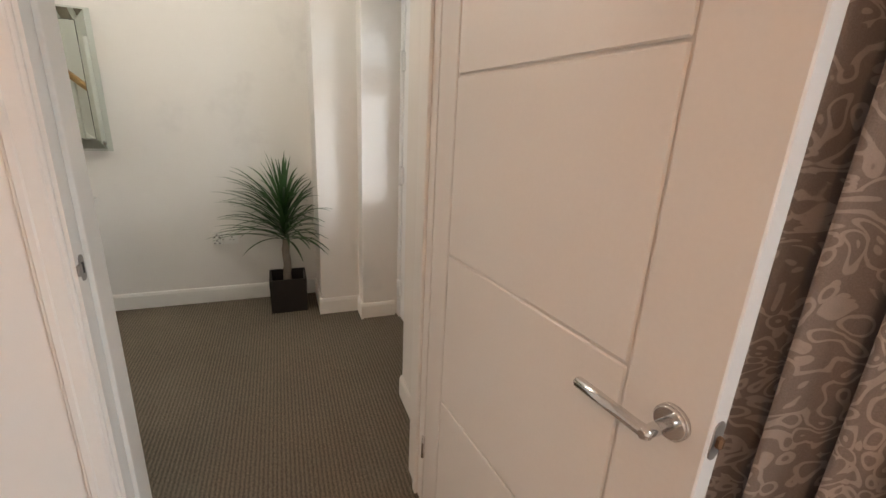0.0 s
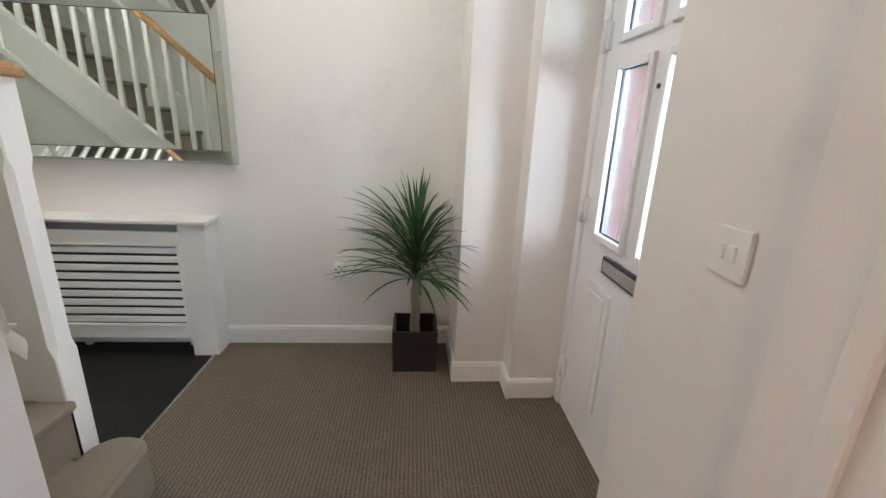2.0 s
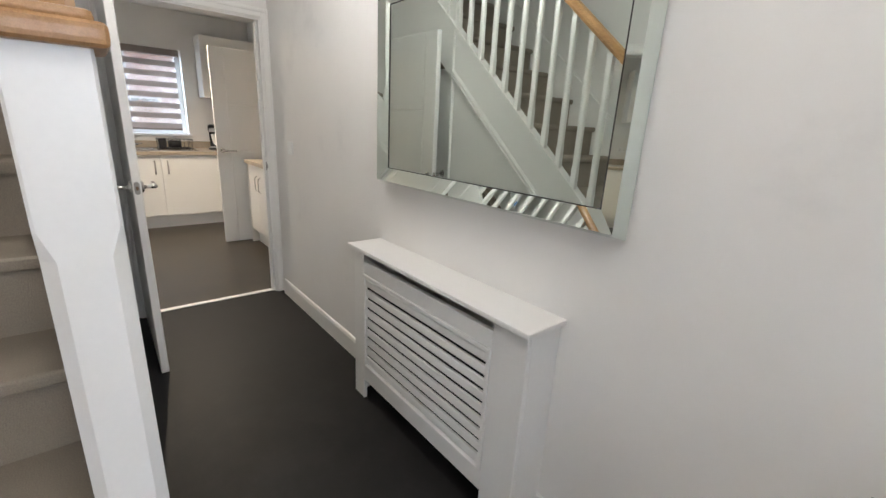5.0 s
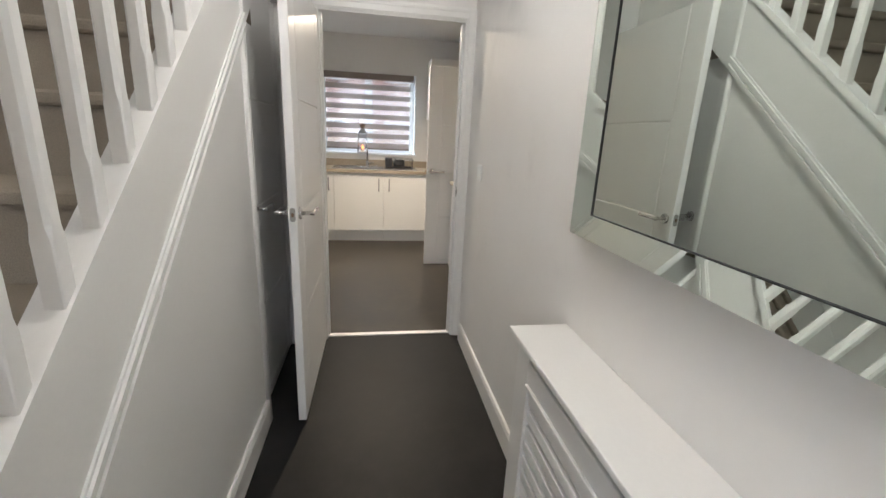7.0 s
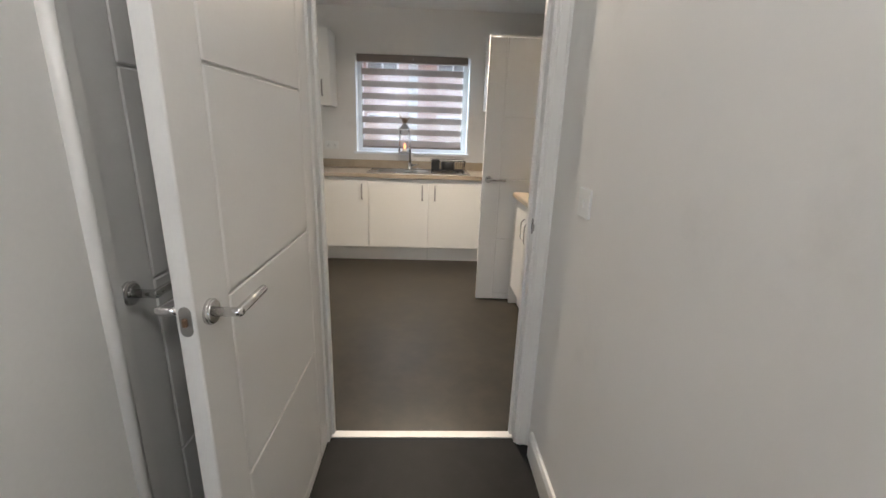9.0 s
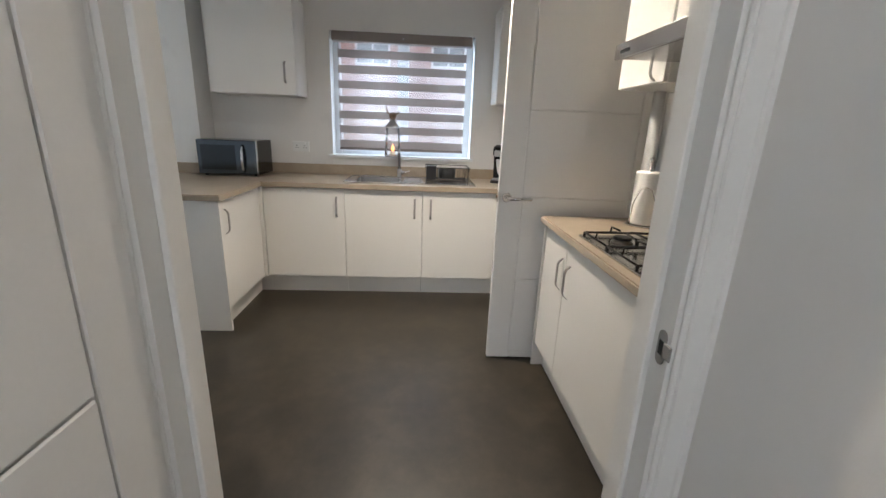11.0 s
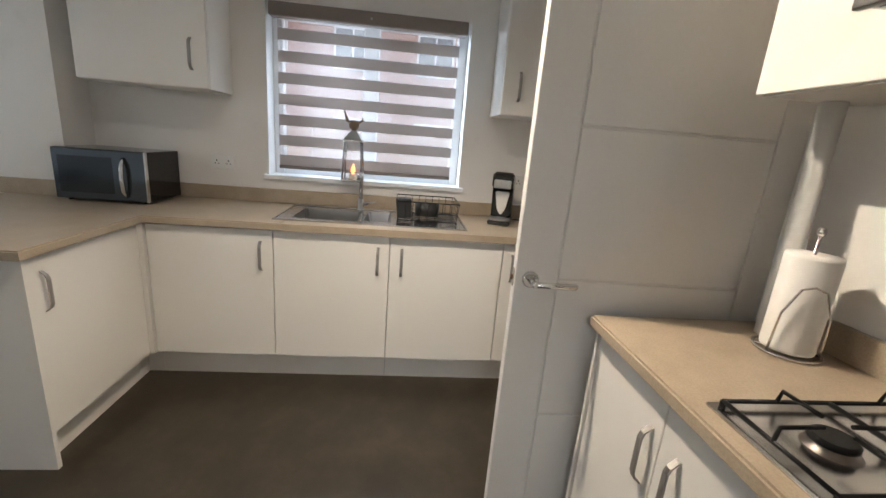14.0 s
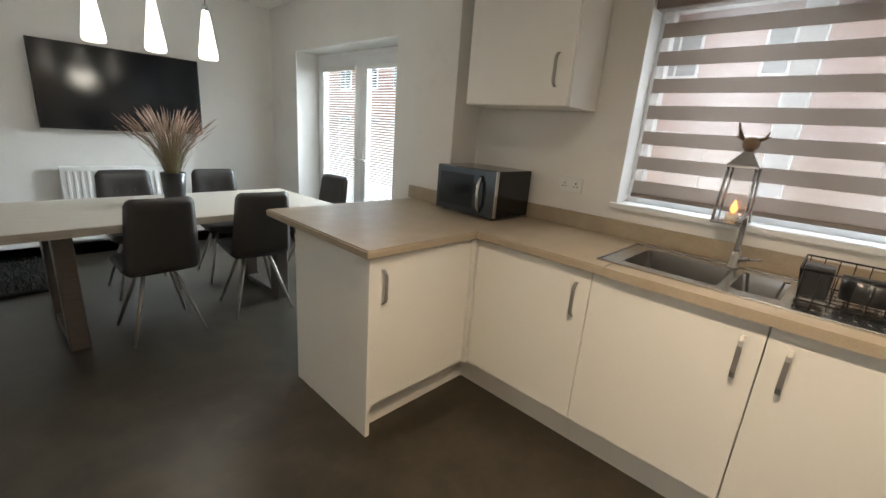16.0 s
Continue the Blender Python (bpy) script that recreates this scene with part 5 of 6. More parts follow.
def coffee_maker():
    t = thing("coffee_maker", pose(-6.22, 4.335, 0.9115, 0, 0, 72) @ Matrix.Scale(1.28, 4), "black and white capsule coffee maker", "coffee maker")
    bm = blank()
    bx(bm, -0.055, 0.055, -0.09, 0.10, 0.0, 0.022, 0.01, 2)
    part("base", bm, M_BLACK, t)
    bm = blank()
    prism(bm, [(0.0, 0.02), (0.10, 0.02), (0.095, 0.20), (0.06, 0.235), (-0.03, 0.25), (-0.07, 0.235), (-0.075, 0.175), (-0.02, 0.165)], "x", -0.05, 0.05)
    bmesh.ops.bevel(bm, geom=bm.edges[:], offset=0.01, segments=2, affect="EDGES")
    part("body", bm, M_GBLACK, t)
    bm = blank()
    prism(bm, [(-0.035, 0.155), (0.035, 0.155), (0.02, 0.07), (0.0, 0.04), (-0.02, 0.07)], "y", -0.03, 0.01)
    bmesh.ops.bevel(bm, geom=bm.edges[:], offset=0.005, segments=2, affect="EDGES")
    for v in bm.verts:
        v.co = Vector((v.co.x, v.co.y - 0.0, v.co.z))
    part("white_panel", bm, M_WHITEPL, t, "white front panel")
    bm = blank()
    bx(bm, -0.04, 0.04, -0.082, -0.06, 0.175, 0.215, 0.006, 2)
    part("control_head", bm, M_SILVER, t)
    bm = blank()
    lathe(bm, [(0.05, 0.022), (0.05, 0.028), (0.045, 0.03)], 20, (0, -0.045, 0))
    part("drip_tray", bm, M_SILVER, t)


coffee_maker()


def toaster():
    t = thing("toaster", pose(-6.20, 4.60, 0.9115, 0, 0, 62), "black and steel two-slice toaster", "toaster")
    bm = blank()
    bx(bm, 0, 0.16, 0, 0.27, 0.014, 0.19, 0.03, 3)
    part("body", bm, M_STEEL, t)
    bm = blank()
    bx(bm, -0.002, 0.162, -0.004, 0.274, 0.0, 0.03, 0.008, 2)
    part("base", bm, M_BLACK, t)
    for x in (0.045, 0.095):
        box_part("slot", (x, x + 0.028, 0.04, 0.23, 0.184, 0.1915), M_DARK, t)
    bm = blank()
    lathe(bm, [(0.018, 0), (0.018, 0.012), (0.014, 0.015)], 16)
    for v in bm.verts:
        v.co = Vector((0.08 + v.co.x, -v.co.z, 0.07 + v.co.y))
    part("dial", bm, M_CHROME, t)
    box_part("lever", (0.065, 0.095, -0.03, 0.0, 0.12, 0.135), M_BLACK, t, 0.004)
    bm = blank()
    tube(bm, [(-6.30, 4.40, 0.917), (-6.33, 4.45, 0.917), (-6.31, 4.52, 0.917), (-6.34, 4.57, 0.917)], 0.0035, 8)
    tagged(part("power_cord", bm, M_BLACK), "black power cord lying on the worktop", "cord")


toaster()
plug_socket("wall_socket", pose(-6.45, 2.57, 1.147, 0, 0, 90), 0.146, "white double wall socket above the worktop")
plug_socket("wall_socket", pose(-6.45, 4.52, 1.155, 0, 0, 90), 0.146, "white double wall socket beside the window")


def kitchen_roll():
    t = thing("kitchen_roll_holder", pose(-4.585, 4.76, 0.9115, 0, 0, 60), "white kitchen roll on a chrome wire holder", "kitchen roll")
    bm = blank()
    tube(bm, [(0.075 * math.cos(a), 0.075 * math.sin(a), 0.006) for a in (k * math.tau / 24 for k in range(25))], 0.004, 8)
    tube(bm, [(-0.075, 0, 0.006), (0.075, 0, 0.006)], 0.004, 8)
    tube(bm, [(0, 0, 0.006), (0, 0, 0.325)], 0.004, 8)
    lathe(bm, [(0.009, 0.32), (0.011, 0.33), (0.007, 0.34)], 12)
    part("wire_stand", bm, M_CHROME, t)
    bm = blank()
    tube(bm, [(0.055, -0.05, 0.006), (0.05, -0.06, 0.12), (0.025, -0.068, 0.19), (0.0, -0.07, 0.2), (-0.025, -0.068, 0.19), (-0.05, -0.06, 0.12), (-0.055, -0.05, 0.006)], 0.003, 8)
    part("wire_arm", bm, M_CHROME, t)
    bm = blank()
    n = 30
    lathe(bm, [(0.02, 0.012), (0.060, 0.012), (0.061, 0.02), (0.061, 0.262), (0.060, 0.27), (0.02, 0.27)], n)
    part("paper_roll", bm, M_PAPER, t)


kitchen_roll()
bm = blank()
tube(bm, [(-4.690, 4.80, 0.9115), (-4.690, 4.80, 1.2), (-4.690, 4.80, 1.203), (-4.690, 4.80, 1.56)], [0.030, 0.030, 0.028, 0.028], 20)
tagged(part("boiler_pipe", bm, M_WHITEPL), "white pipe boxing from worktop to wall cabinet", "pipe")


def pressure_cooker():
    t = thing("multi_cooker", pose(-3.505, 4.60, 0.9115, 0, 0, -32) @ Matrix.Scale(1.04, 4), "glossy black multi-cooker with control panel", "multi cooker")
    bm = blank()
    lathe(bm, [(0.135, 0.0), (0.150, 0.012), (0.156, 0.06), (0.158, 0.16), (0.154, 0.205), (0.150, 0.212)], 40)
    part("body", bm, M_GBLACK, t)
    bm = blank()
    lathe(bm, [(0.155, 0.214), (0.158, 0.222), (0.157, 0.24), (0.154, 0.258), (0.148, 0.275), (0.139, 0.291), (0.127, 0.305), (0.11, 0.317), (0.09, 0.325), (0.06, 0.330), (0.03, 0.332), (0.005, 0.333)], 40)
    lid = part("lid", bm, M_GBLACK, t, "domed glossy black lid")
    bm = blank()
    bx(bm, -0.05, 0.05, -0.03, 0.03, 0.328, 0.352, 0.01, 2)
    part("lid_handle", bm, M_BLACK, lid)
    bm = blank()
    bx(bm, -0.156, -0.135, -0.02, 0.02, 0.19, 0.225, 0.005)
    bx(bm, 0.135, 0.175, -0.03, 0.03, 0.185, 0.21, 0.008)
    part("side_handle", bm, M_BLACK, t)

    def curved(a0, a1, z0, z1, r):
        b = blank()
        n = 12
        rows = [[b.verts.new((q * math.sin(a), -q * math.cos(a), z)) for q, z in ((r, z0), (r + 0.004, z0), (r + 0.004, z1), (r, z1))] for a in (a0 + (a1 - a0) * k / n for k in range(n + 1))]
        for p, s in zip(rows, rows[1:]):
            for k in range(4):
                b.faces.new((p[k], p[(k + 1) % 4], s[(k + 1) % 4], s[k]))
        b.faces.new(rows[0])
        b.faces.new(rows[-1][::-1])
        return b
    pan = part("control_panel", curved(-0.55, 0.55, 0.03, 0.19, 0.1545), M_SCREEN, t, "control panel with display")
    for a0, a1, z0, z1 in ((-0.56, -0.54, 0.028, 0.192), (0.54, 0.56, 0.028, 0.192), (-0.54, 0.54, 0.028, 0.031), (-0.54, 0.54, 0.189, 0.192)):
        part("panel_edge", curved(a0, a1, z0, z1, 0.156), M_DIM, pan)
    for k in range(4):
        for z in (0.148, 0.122, 0.098):
            part("label_bar", curved(-0.42 + k * 0.24, -0.31 + k * 0.24 - 0.03 * (k % 2), z, z + 0.0016, 0.1565), M_DIM, pan)
    part("display", curved(-0.18, 0.12, 0.155, 0.18, 0.1563), M_GBLACK, pan)
    part("dial_button", curved(-0.34, -0.24, 0.055, 0.072, 0.1565), M_SILVER, pan)
    part("label_bar", curved(-0.05, 0.2, 0.06, 0.062, 0.1565), M_DIM, pan)
    part("maker_mark", curved(-0.16, 0.16, 0.236, 0.249, 0.157), M_SILVER, lid, "pale maker's mark")


pressure_cooker()


def spot_bar():
    t = thing("ceiling_spotlight", pose(-4.95, 3.62, CEIL), "ceiling spotlight bar with lit lamps", "ceiling light")
    bm = blank()
    bx(bm, -0.03, 0.03, -0.55, 0.30, -0.025, 0.0, 0.006, 2)
    part("bar", bm, M_CHROME, t)
    for k, y in enumerate((-0.50, -0.25, 0.0, 0.25)):
        bm = blank()
        tube(bm, [(0, y, -0.02), (0, y, -0.075)], 0.008, 10)
        lathe(bm, [(0.022, -0.075), (0.03, -0.09), (0.033, -0.135), (0.033, -0.14)], 18, (0, y, 0))
        s = part("spot_head", bm, M_CHROME, t)
        bm = blank()
        lathe(bm, [(0.020, -0.146), (0.027, -0.143), (0.027, -0.1405)], 18, (0, y, 0))
        part("lamp_face", bm, M_BULB, s, "lit lamp face")


spot_bar()


# ---- the dining area ----
def french_doors():
    t = thing("french_doors", pose(-6.72, -0.75, 0.0), "white glazed french doors with fine slatted blinds", "french doors", "", "structure")
    W, H = 1.68, 2.08
    for d in ((0, 0.04, 0.0, H), (W - 0.04, W, 0.0, H), (0.04, W - 0.04, H - 0.05, H), (0.04, W - 0.04, 0.0, 0.04)):
        box_part("outer_frame", (-0.06, 0.01, d[0], d[1], d[2], d[3]), M_UPVC, t, 0.004)
    for y0, y1, hs in ((0.042, W / 2 - 0.001, 1), (W / 2 + 0.001, W - 0.042, -1)):
        bm = blank()
        s = 0.098
        for d in ((y0, y0 + s, 0.042, H - 0.052), (y1 - s, y1, 0.042, H - 0.052), (y0 + s, y1 - s, 0.042, 0.042 + s), (y0 + s, y1 - s, H - 0.052 - s, H - 0.052)):
            bx(bm, -0.035, 0.025, d[0], d[1], d[2], d[3], 0.006, 2)
        leaf = part("door_leaf", bm, M_UPVC, t)
        p = box_part("pane", (-0.012, -0.004, y0 + s - 0.005, y1 - s + 0.005, 0.042 + s - 0.005, H - 0.052 - s + 0.005), M_GLASS, leaf)
        p.visible_shadow = False
        hy = y1 - 0.04 if hs > 0 else y0 + 0.04
        bm = blank()
        bx(bm, 0.025, 0.033, hy - 0.013, hy + 0.013, 0.92, 1.14, 0.003)
        tube(bm, [(0.03, hy, 1.05), (0.07, hy, 1.05), (0.075, hy - hs * 0.01, 1.05), (0.075, hy - hs * 0.11, 1.05)], 0.008, 10)
        part("door_handle", bm, M_WHITEPL, leaf, "white lever handle")
        b = thing("venetian_blind", pose(-6.72 + 0.014, -0.75 + y0 + s - 0.012, 0.0), "fine white slatted blind on the french door glass", "blind", "french door blinds")
        w = y1 - y0 - 2 * s + 0.024
        z = H - 0.052 - s - 0.03
        box_part("head_rail", (0.011, 0.032, 0, w, z, z + 0.04), M_WHITEPL, b, 0.003)
        while z > 0.17:
            z -= 0.024
            bm = blank()
            v = [bm.verts.new(q) for q in ((0.012, 0.004, z + 0.0055), (0.012, w - 0.004, z + 0.0055), (0.031, w - 0.004, z - 0.0055), (0.031, 0.004, z - 0.0055))]
            v2 = [bm.verts.new(q.co + Vector((0.0004, 0, 0.0009))) for q in v]
            bm.faces.new(v)
            bm.faces.new(v2[::-1])
            for k in range(4):
                bm.faces.new((v[k], v[(k + 1) % 4], v2[(k + 1) % 4], v2[k]))
            part("slat", bm, M_WHITEPL, b)
        box_part("bottom_rail", (0.012, 0.028, 0.002, w - 0.002, z - 0.022, z - 0.008), M_WHITEPL, b, 0.003)


french_doors()


def dining_table():
    t = thing("dining_table", pose(-4.93, 0.42, 0, 0, 0, 3), "long dining table with pale greyed wooden top and dark slab legs", "table")
    bm = blank()
    bx(bm, -1.02, 1.02, -0.46, 0.46, 0.712, 0.76, 0.006, 2)
    part("tabletop", bm, M_TABLE, t)
    for s in (-1, 1):
        for y in (-0.30, 0.24):
            bm = blank()
            bx(bm, s * 0.63 - 0.045, s * 0.63 + 0.045, y - 0.06, y + 0.06, 0.0, 0.712, 0.005)
            part("leg", bm, M_TLEG, t)
        box_part("leg_rail", (s * 0.63 - 0.04, s * 0.63 + 0.04, -0.24, 0.18, 0.0, 0.05), M_TLEG, t, 0.004)


dining_table()


def rounded_pad(bm, w0, w1, h, t, bow, seg=8, tuft=()):
    """A padded upright panel: w0 wide at its foot, w1 at its head, standing on z = 0 with its front to -y."""
    n, m = 12, 12
    def pos(u, v, side):
        w = (w0 + (w1 - w0) * v) / 2
        ex, ez = 2 * u - 1, 2 * v - 1
        r = 0.16
        k = 1.0
        if abs(ex) > 1 - r and abs(ez) > 1 - r:
            a, b = (abs(ex) - 1 + r) / r, (abs(ez) - 1 + r) / r
            k = 1 - 0.06 * min(a, b)
        x, z = ex * w * k, (h / 2) * (1 + ez * k)
        edge = max(abs(ex), abs(ez))
        th = t / 2 * (1 - max(0, (edge - 0.8) / 0.2) ** 2.5)
        y = bow * (ex * ex) * -1 + side * th
        for tx, tz in tuft:
            d2 = (x - tx) ** 2 + (z - tz) ** 2
            if side < 0:
                y += 0.012 * math.exp(-d2 / 0.0011)
        return (x, y, z)
    for side in (-1, 1):
        g = [[bm.verts.new(pos(i / n, j / m, side)) for i in range(n + 1)] for j in range(m + 1)]
        for a, b in zip(g, g[1:]):
            for k in range(n):
                bm.faces.new((a[k], a[k + 1], b[k + 1], b[k])).smooth = True
    bmesh.ops.remove_doubles(bm, verts=bm.verts[:], dist=0.0015)


def chair(m):
    """Front towards -y."""
    t = thing("dining_chair", m, "dark grey padded dining chair with splayed satin metal legs", "chair", "chairs round the table")
    bm = blank()
    rounded_pad(bm, 0.40, 0.42, 0.44, 0.055, 0.015)
    for v in bm.verts:
        x, y, z = v.co
        v.co = Vector((x, z - 0.24, 0.455 - y))
    part("seat", bm, M_LEATHER, t)
    bm = blank()
    rounded_pad(bm, 0.41, 0.35, 0.47, 0.05, 0.02, tuft=((-0.06, 0.31), (0.06, 0.31)))
    lean = math.tan(radians(9))
    for v in bm.verts:
        x, y, z = v.co
        v.co = Vector((x, y + 0.20 + z * lean, z + 0.44))
    back = part("backrest", bm, M_LEATHER, t)
    for s in (-1, 1):
        bm = blank()
        lathe(bm, [(0.009, 0), (0.007, 0.004), (0.002, 0.006)], 10)
        for v in bm.verts:
            x, y, z = v.co
            v.co = Vector((s * 0.06 + x, 0.20 + 0.31 * lean - 0.016 - z, 0.75 + y))
        part("button", bm, M_LEATHER, back)
    for sx in (-1, 1):
        for sy in (-1, 1):
            bm = blank()
            tube(bm, [(sx * 0.08, sy * 0.06, 0.425), (sx * 0.20, sy * 0.20, 0.0)], [0.014, 0.009], 10)
            part("leg", bm, M_NICKEL, t, "slanted satin metal leg")
    box_part("seat_bracket", (-0.11, 0.11, -0.09, 0.09, 0.412, 0.43), M_BLACK, t, 0.004)
    return t


first_chair = chair(pose(-4.735, 0.70, 0, 0, 0, 3))
for x, y, a in ((-5.36, 0.68, -4), (-4.80, -0.13, 182), (-5.44, -0.13, 178), (-6.08, 0.26, 100)):
    copy_thing(first_chair, pose(x, y, 0, 0, 0, a))


def television():
    t = thing("television", pose(-4.40, -1.35, 1.165), "large black wall-mounted television, switched off", "television")
    bm = blank()
    bx(bm, -1.25, 0.0, 0.05, 0.09, 0.0, 0.715, 0.006, 2)
    part("bezel", bm, M_BLACK, t)
    box_part("screen", (-1.24, -0.01, 0.088, 0.0925, 0.014, 0.705), M_SCREEN, t)
    box_part("wall_bracket", (-0.8, -0.45, 0.0, 0.052, 0.2, 0.5), M_BLACK, t)


television()


def dining_radiator():
    t = thing("radiator", pose(-5.32, -1.35, 0.16), "white panel radiator below the television", "radiator")
    w, h = 0.85, 0.68
    bm = blank()
    bx(bm, 0, w, 0.03, 0.085, 0, h, 0.008, 2)
    part("panel", bm, M_WHITEPL, t)
    for k in range(17):
        bm = blank()
        bx(bm, 0.025 + k * 0.0475, 0.05 + k * 0.0475, 0.08, 0.094, 0.04, h - 0.04, 0.006, 2)
        part("rib", bm, M_WHITEPL, t)
    for x in (0.12, w - 0.15):
        box_part("bracket", (x, x + 0.03, 0.0, 0.035, 0.1, h - 0.1), M_WHITEPL, t)
    bm = blank()
    tube(bm, [(w + 0.01, 0.055, 0.05), (w + 0.04, 0.055, 0.05), (w + 0.04, 0.055, -0.16)], 0.008, 8)
    part("pipe", bm, M_CHROME, t)


dining_radiator()


def grass_plant():
    t = thing("potted_grass", pose(-4.97, 0.33, 0.761), "ornamental dried grass in a black pot on the table", "plant")
    bm = blank()
    lathe(bm, [(0.062, 0), (0.064, 0.005), (0.078, 0.21), (0.074, 0.212), (0.070, 0.18), (0.01, 0.18)], 24)
    part("pot", bm, M_BLACK, t, "tapered black pot")
    rnd = random.Random(9)
    bm, pm = blank(), blank()
    for k in range(420):
        az, lean_a = rnd.uniform(0, math.tau), rnd.uniform(0.02, 0.55) ** 1.1
        L = rnd.uniform(0.26, 0.47)
        d = Vector((math.cos(az), math.sin(az), 0))
        side = Vector((-d.y, d.x, 0))
        p, e, prev = Vector((0.04 * d.x * rnd.random(), 0.04 * d.y * rnd.random(), 0.18)), lean_a, None
        for i in range(5):
            f = i / 4
            w = 0.0022 * (1 - f) + 0.0005
            row = [bm.verts.new(p - side * w), bm.verts.new(p + side * w)]
            if prev:
                bm.faces.new((prev[0], prev[1], row[1], row[0]))
            prev = row
            if i < 4:
                p = p + (d * math.sin(e) + Vector((0, 0, math.cos(e)))) * (L / 4)
                e += 0.10
        if k % 2 == 0:
            axis = d * math.sin(e) + Vector((0, 0, math.cos(e)))
            tube(pm, [p - axis * 0.08, p - axis * 0.03, p + axis * 0.04], [0.0012, 0.0032, 0.0006], 5)
    part("grass_blades", bm, M_GRASS, t, "thin green-brown blades")
    part("grass_plumes", pm, M_PLUME, t, "soft pinkish plumes")


grass_plant()


def pendant(x, first=None):
    t = thing("pendant_lamp", pose(x, 0.45, 1.735), "lit white tapered glass pendant lamp over the table", "pendant lamp", "pendant lamps")
    bm = blank()
    lathe(bm, [(0.050, 0.0), (0.058, 0.012), (0.058, 0.03), (0.046, 0.12), (0.032, 0.22), (0.022, 0.29), (0.018, 0.295)], 24)
    part("shade", bm, M_SHADE, t, "glowing white glass shade")
    bm = blank()
    lathe(bm, [(0.019, 0.293), (0.017, 0.33), (0.006, 0.335)], 16)
    part("cap", bm, M_CHROME, t)
    bm = blank()
    tube(bm, [(0, 0, 0.33), (0, 0, CEIL - 1.735)], 0.003, 6)
    part("cable", bm, M_BLACK, t)
    bm = blank()
    lathe(bm, [(0.045, CEIL - 1.76), (0.045, CEIL - 1.737), (0.04, CEIL - 1.735)], 18)
    part("ceiling_rose", bm, M_CHROME, t)
    return t


lamp = pendant(-4.62)
for x in (-4.92, -5.22):
    copy_thing(lamp, pose(x, 0.45, 1.735))


def pet_bed():
    t = thing("shaggy_rug", pose(-3.95, -0.75, 0.0), "black shaggy rug on the dark floor", "rug")
    rnd = random.Random(3)
    bm = blank()
    bx(bm, -0.42, 0.38, -0.45, 0.35, 0.0, 0.03, 0.01)
    for k in range(2600):
        x, y = rnd.uniform(-0.42, 0.38), rnd.uniform(-0.45, 0.35)
        a, h, w = rnd.uniform(0, math.tau), rnd.uniform(0.03, 0.07), 0.004
        v = [bm.verts.new(q) for q in ((x - w * math.cos(a), y - w * math.sin(a), 0.02), (x + w * math.cos(a), y + w * math.sin(a), 0.02), (x + rnd.uniform(-0.03, 0.03), y + rnd.uniform(-0.03, 0.03), 0.02 + h))]
        bm.faces.new(v)
    part("rug_body", bm, M_RUG, t)


pet_bed()

# ---- outside ----
structure("ground", [(-400, 400, -400, 400, -0.32, -0.22)], surface("garden_paving", (0.26, 0.24, 0.22), 0.85, 0, 0.2, 0.8, 20, 0.4, 0.01), "grey paved garden ground", "ground")


def far_house(m, w, d, h, label):
    t = thing("house", m, label, "house", "neighbouring houses")
    bm = blank()
    bx(bm, 0, w, 0, d, 0, h)
    part("wall", bm, M_BRICK, t)
    bm = blank()
    prism(bm, [(-0.3, h), (d / 2, h + 2.6), (d + 0.3, h)], "x", -0.3, w + 0.3)
    part("roof", bm, M_TLEG, t)
    for k in range(int(w // 2.4)):
        for z in (0.9, 3.4):
            x = 0.9 + k * 2.4
            win = box_part("window", (x, x + 1.1, -0.05, 0.04, z, z + 1.15), M_UPVC, t, 0.01)
            for a in (0.06, 0.58):
                box_part("pane", (x + a, x + a + 0.46, -0.058, 0.0, z + 0.07, z + 1.08), M_SCREEN, win)
    return t


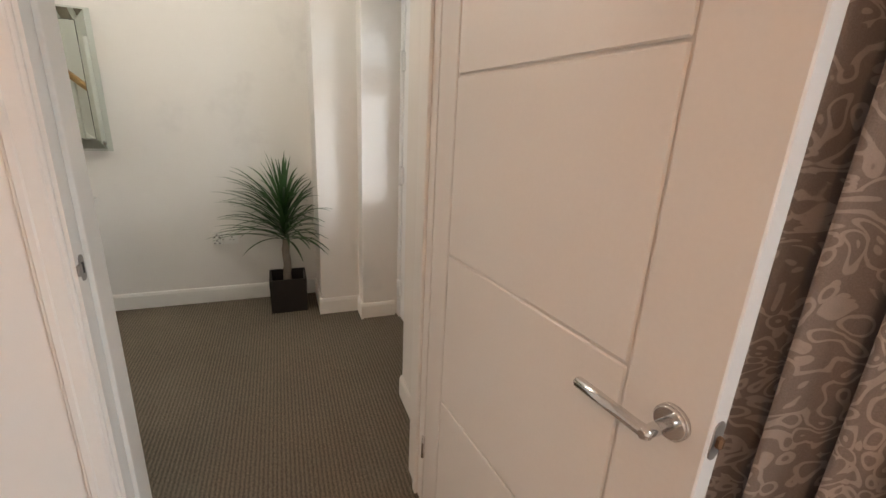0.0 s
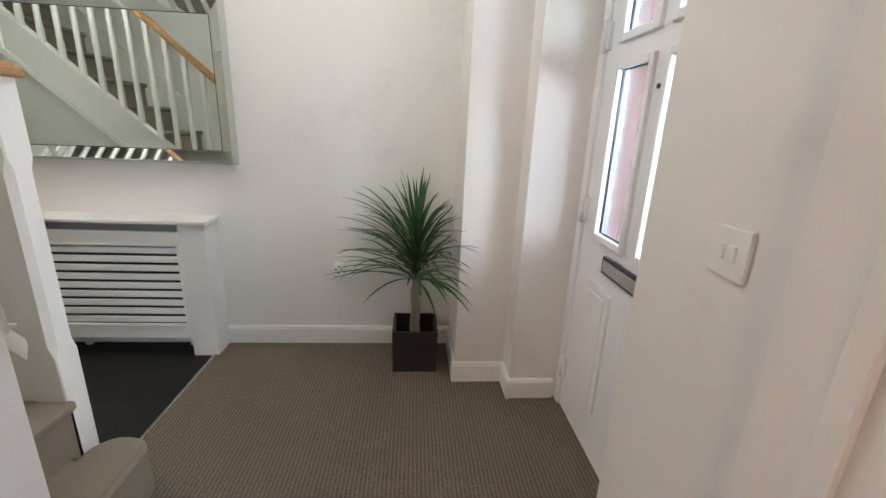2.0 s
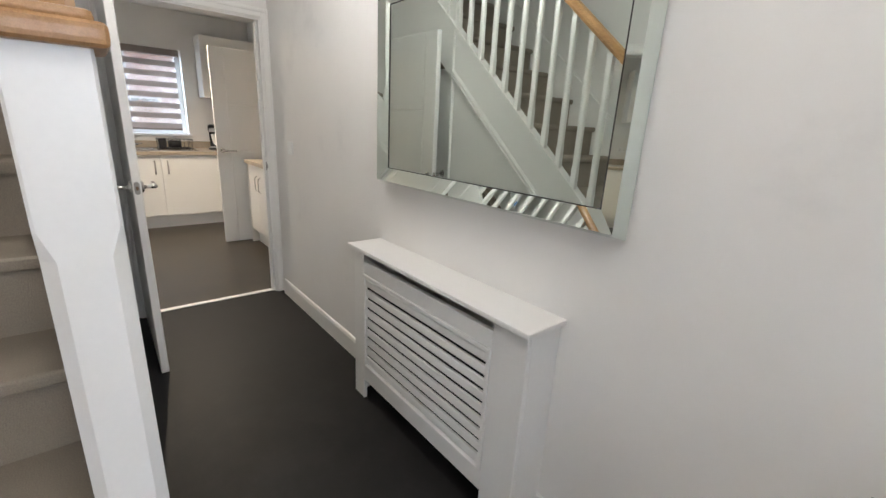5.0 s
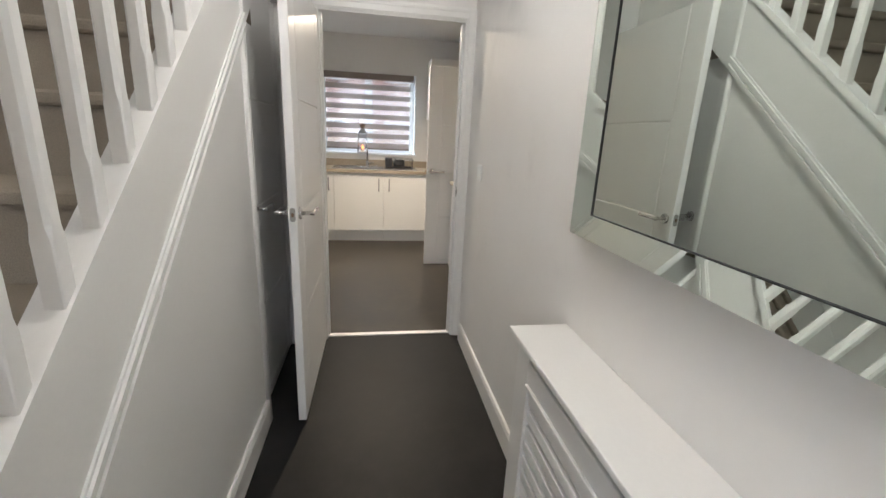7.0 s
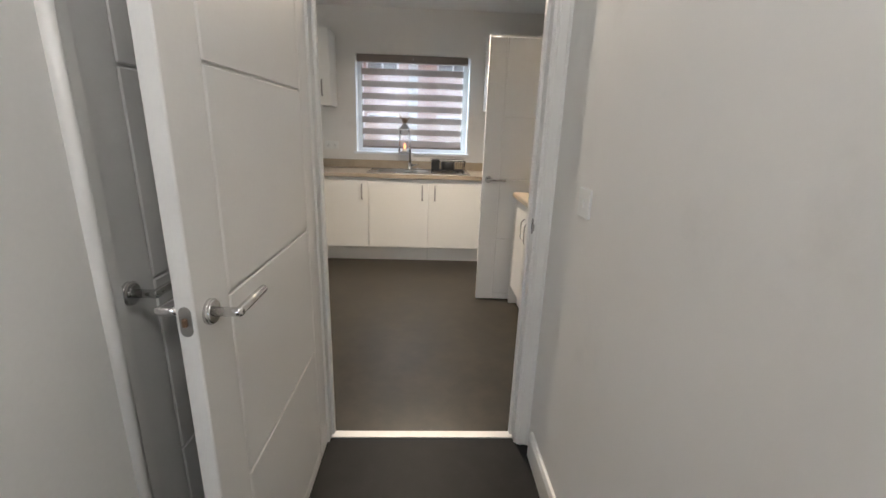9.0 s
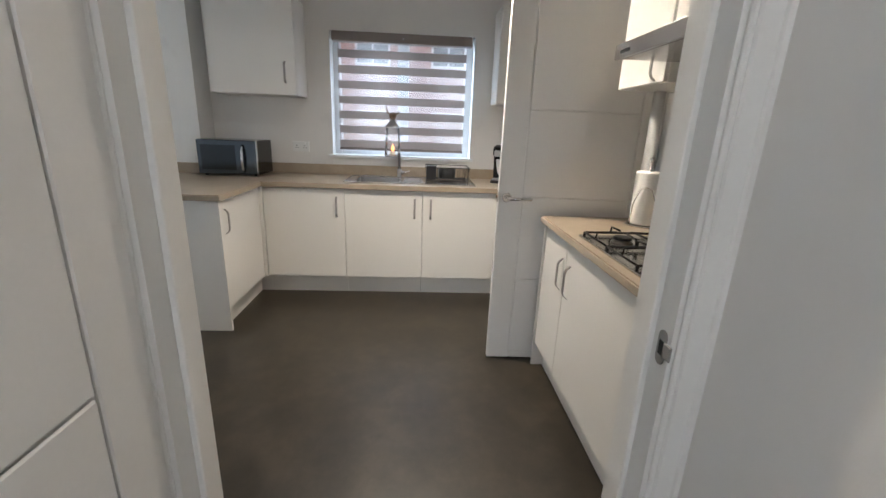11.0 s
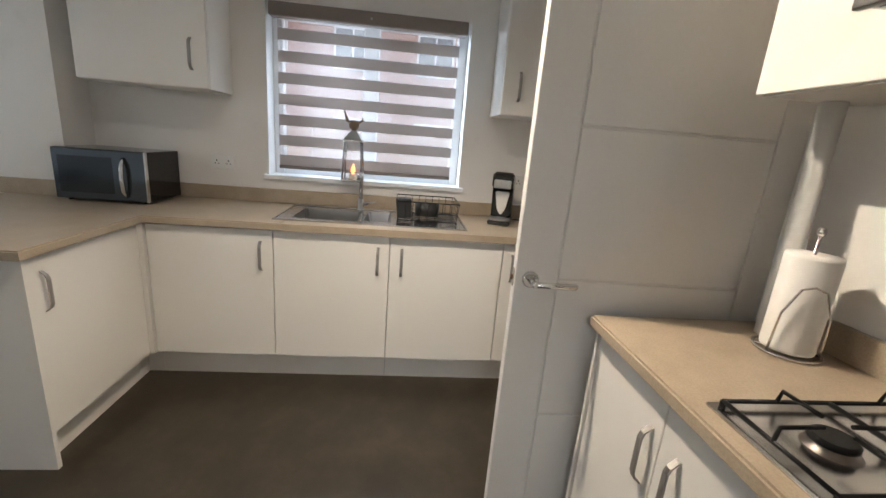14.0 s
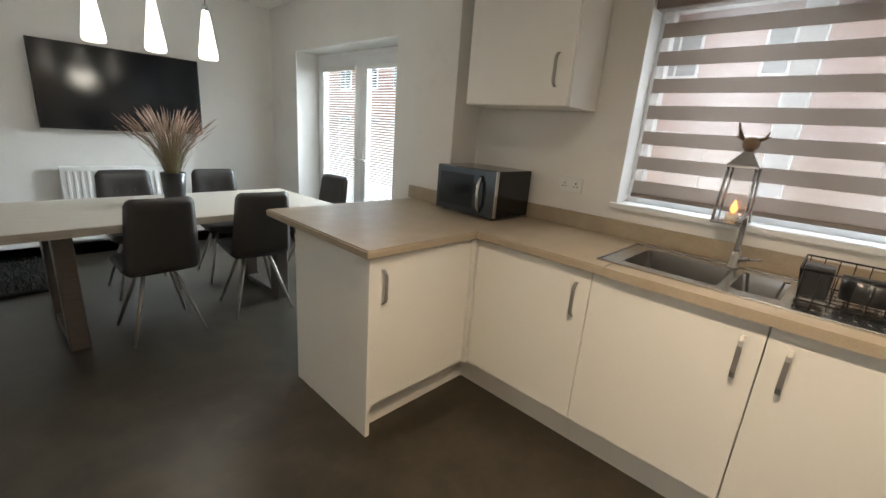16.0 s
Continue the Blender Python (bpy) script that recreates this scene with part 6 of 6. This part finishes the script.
far_house(pose(-17.0, -9.0, -0.22, 0, 0, 90), 24, 7, 5.2, "red brick house behind the garden")
far_house(pose(-18.0, -36.0, -0.22, 0, 0, 90), 26, 7, 5.2, "red brick house behind the garden")
far_house(pose(14.0, 12.0, -0.22, 0, 0, -90), 22, 7, 5.2, "red brick house across the street")
fence = thing("garden_fence", pose(-11.5, -24, -0.22), "timber panel fence across the garden", "fence")
M_FENCE = wood("fence_timber", (0.34, 0.20, 0.12), (0.24, 0.13, 0.08), 0.8, (10, 10, 1), 4)
for k in range(17):
    box_part("fence_panel", (0, 0.03, k * 2.0 + 0.06, k * 2.0 + 1.94, 0, 1.7), M_FENCE, fence)
    box_part("fence_post", (-0.04, 0.06, k * 2.0 - 0.05, k * 2.0 + 0.05, 0, 1.8), M_FENCE, fence)

structure("wall_porch", [(1.42, 1.80, 3.75, 3.97, -0.22, 2.25)], M_BRICK, "red brick return wall beside the front door")
# unseen canopy, added to stop a sun patch falling through the door glass
structure("unseen_sun_canopy", [(1.40, 2.25, 2.3, 3.97, 2.25, 2.37)], M_UPVC, "unseen white canopy added to keep sun off the front door", "canopy")

# the lamps' light
def spot_lamp(name, eye, target, watts, color, cone):
    ob = new(name, bpy.data.lights.new(name, "SPOT"))
    ob.data.energy, ob.data.color, ob.data.spot_size, ob.data.spot_blend, ob.data.shadow_soft_size = watts, color, radians(cone), 0.9, 0.018
    ob.matrix_world = look(eye, target)
    return ob


spot_lamp("spotlight_light", (-4.95, 3.12, CEIL - 0.15), (-5.3, 2.9, 0.0), 31, WARM, 150)
spot_lamp("spotlight_light", (-4.95, 3.62, CEIL - 0.15), (-4.4, 4.1, 0.3), 205, LAMP_WARM, 150)
spot_lamp("spotlight_light", (-4.95, 3.87, CEIL - 0.15), (-5.2, 3.9, 0.0), 20, WARM, 140)
point_lamp("pendant_light", (-4.92, 0.45, 1.68), 10, (1.0, 0.97, 0.90), 0.11)
# fill light for hall, passage and living room, at the added fittings
point_lamp("hall_fill_light", (0.05, 3.1, CEIL - 0.15), 18, (1.0, 0.97, 0.92), 0.1)
point_lamp("passage_fill_light", (-1.6, 3.6, CEIL - 0.15), 18, (1.0, 0.97, 0.92), 0.1)
point_lamp("living_fill_light", (-0.4, 0.2, CEIL - 0.15), 30, (1.0, 0.55, 0.34), 0.1)
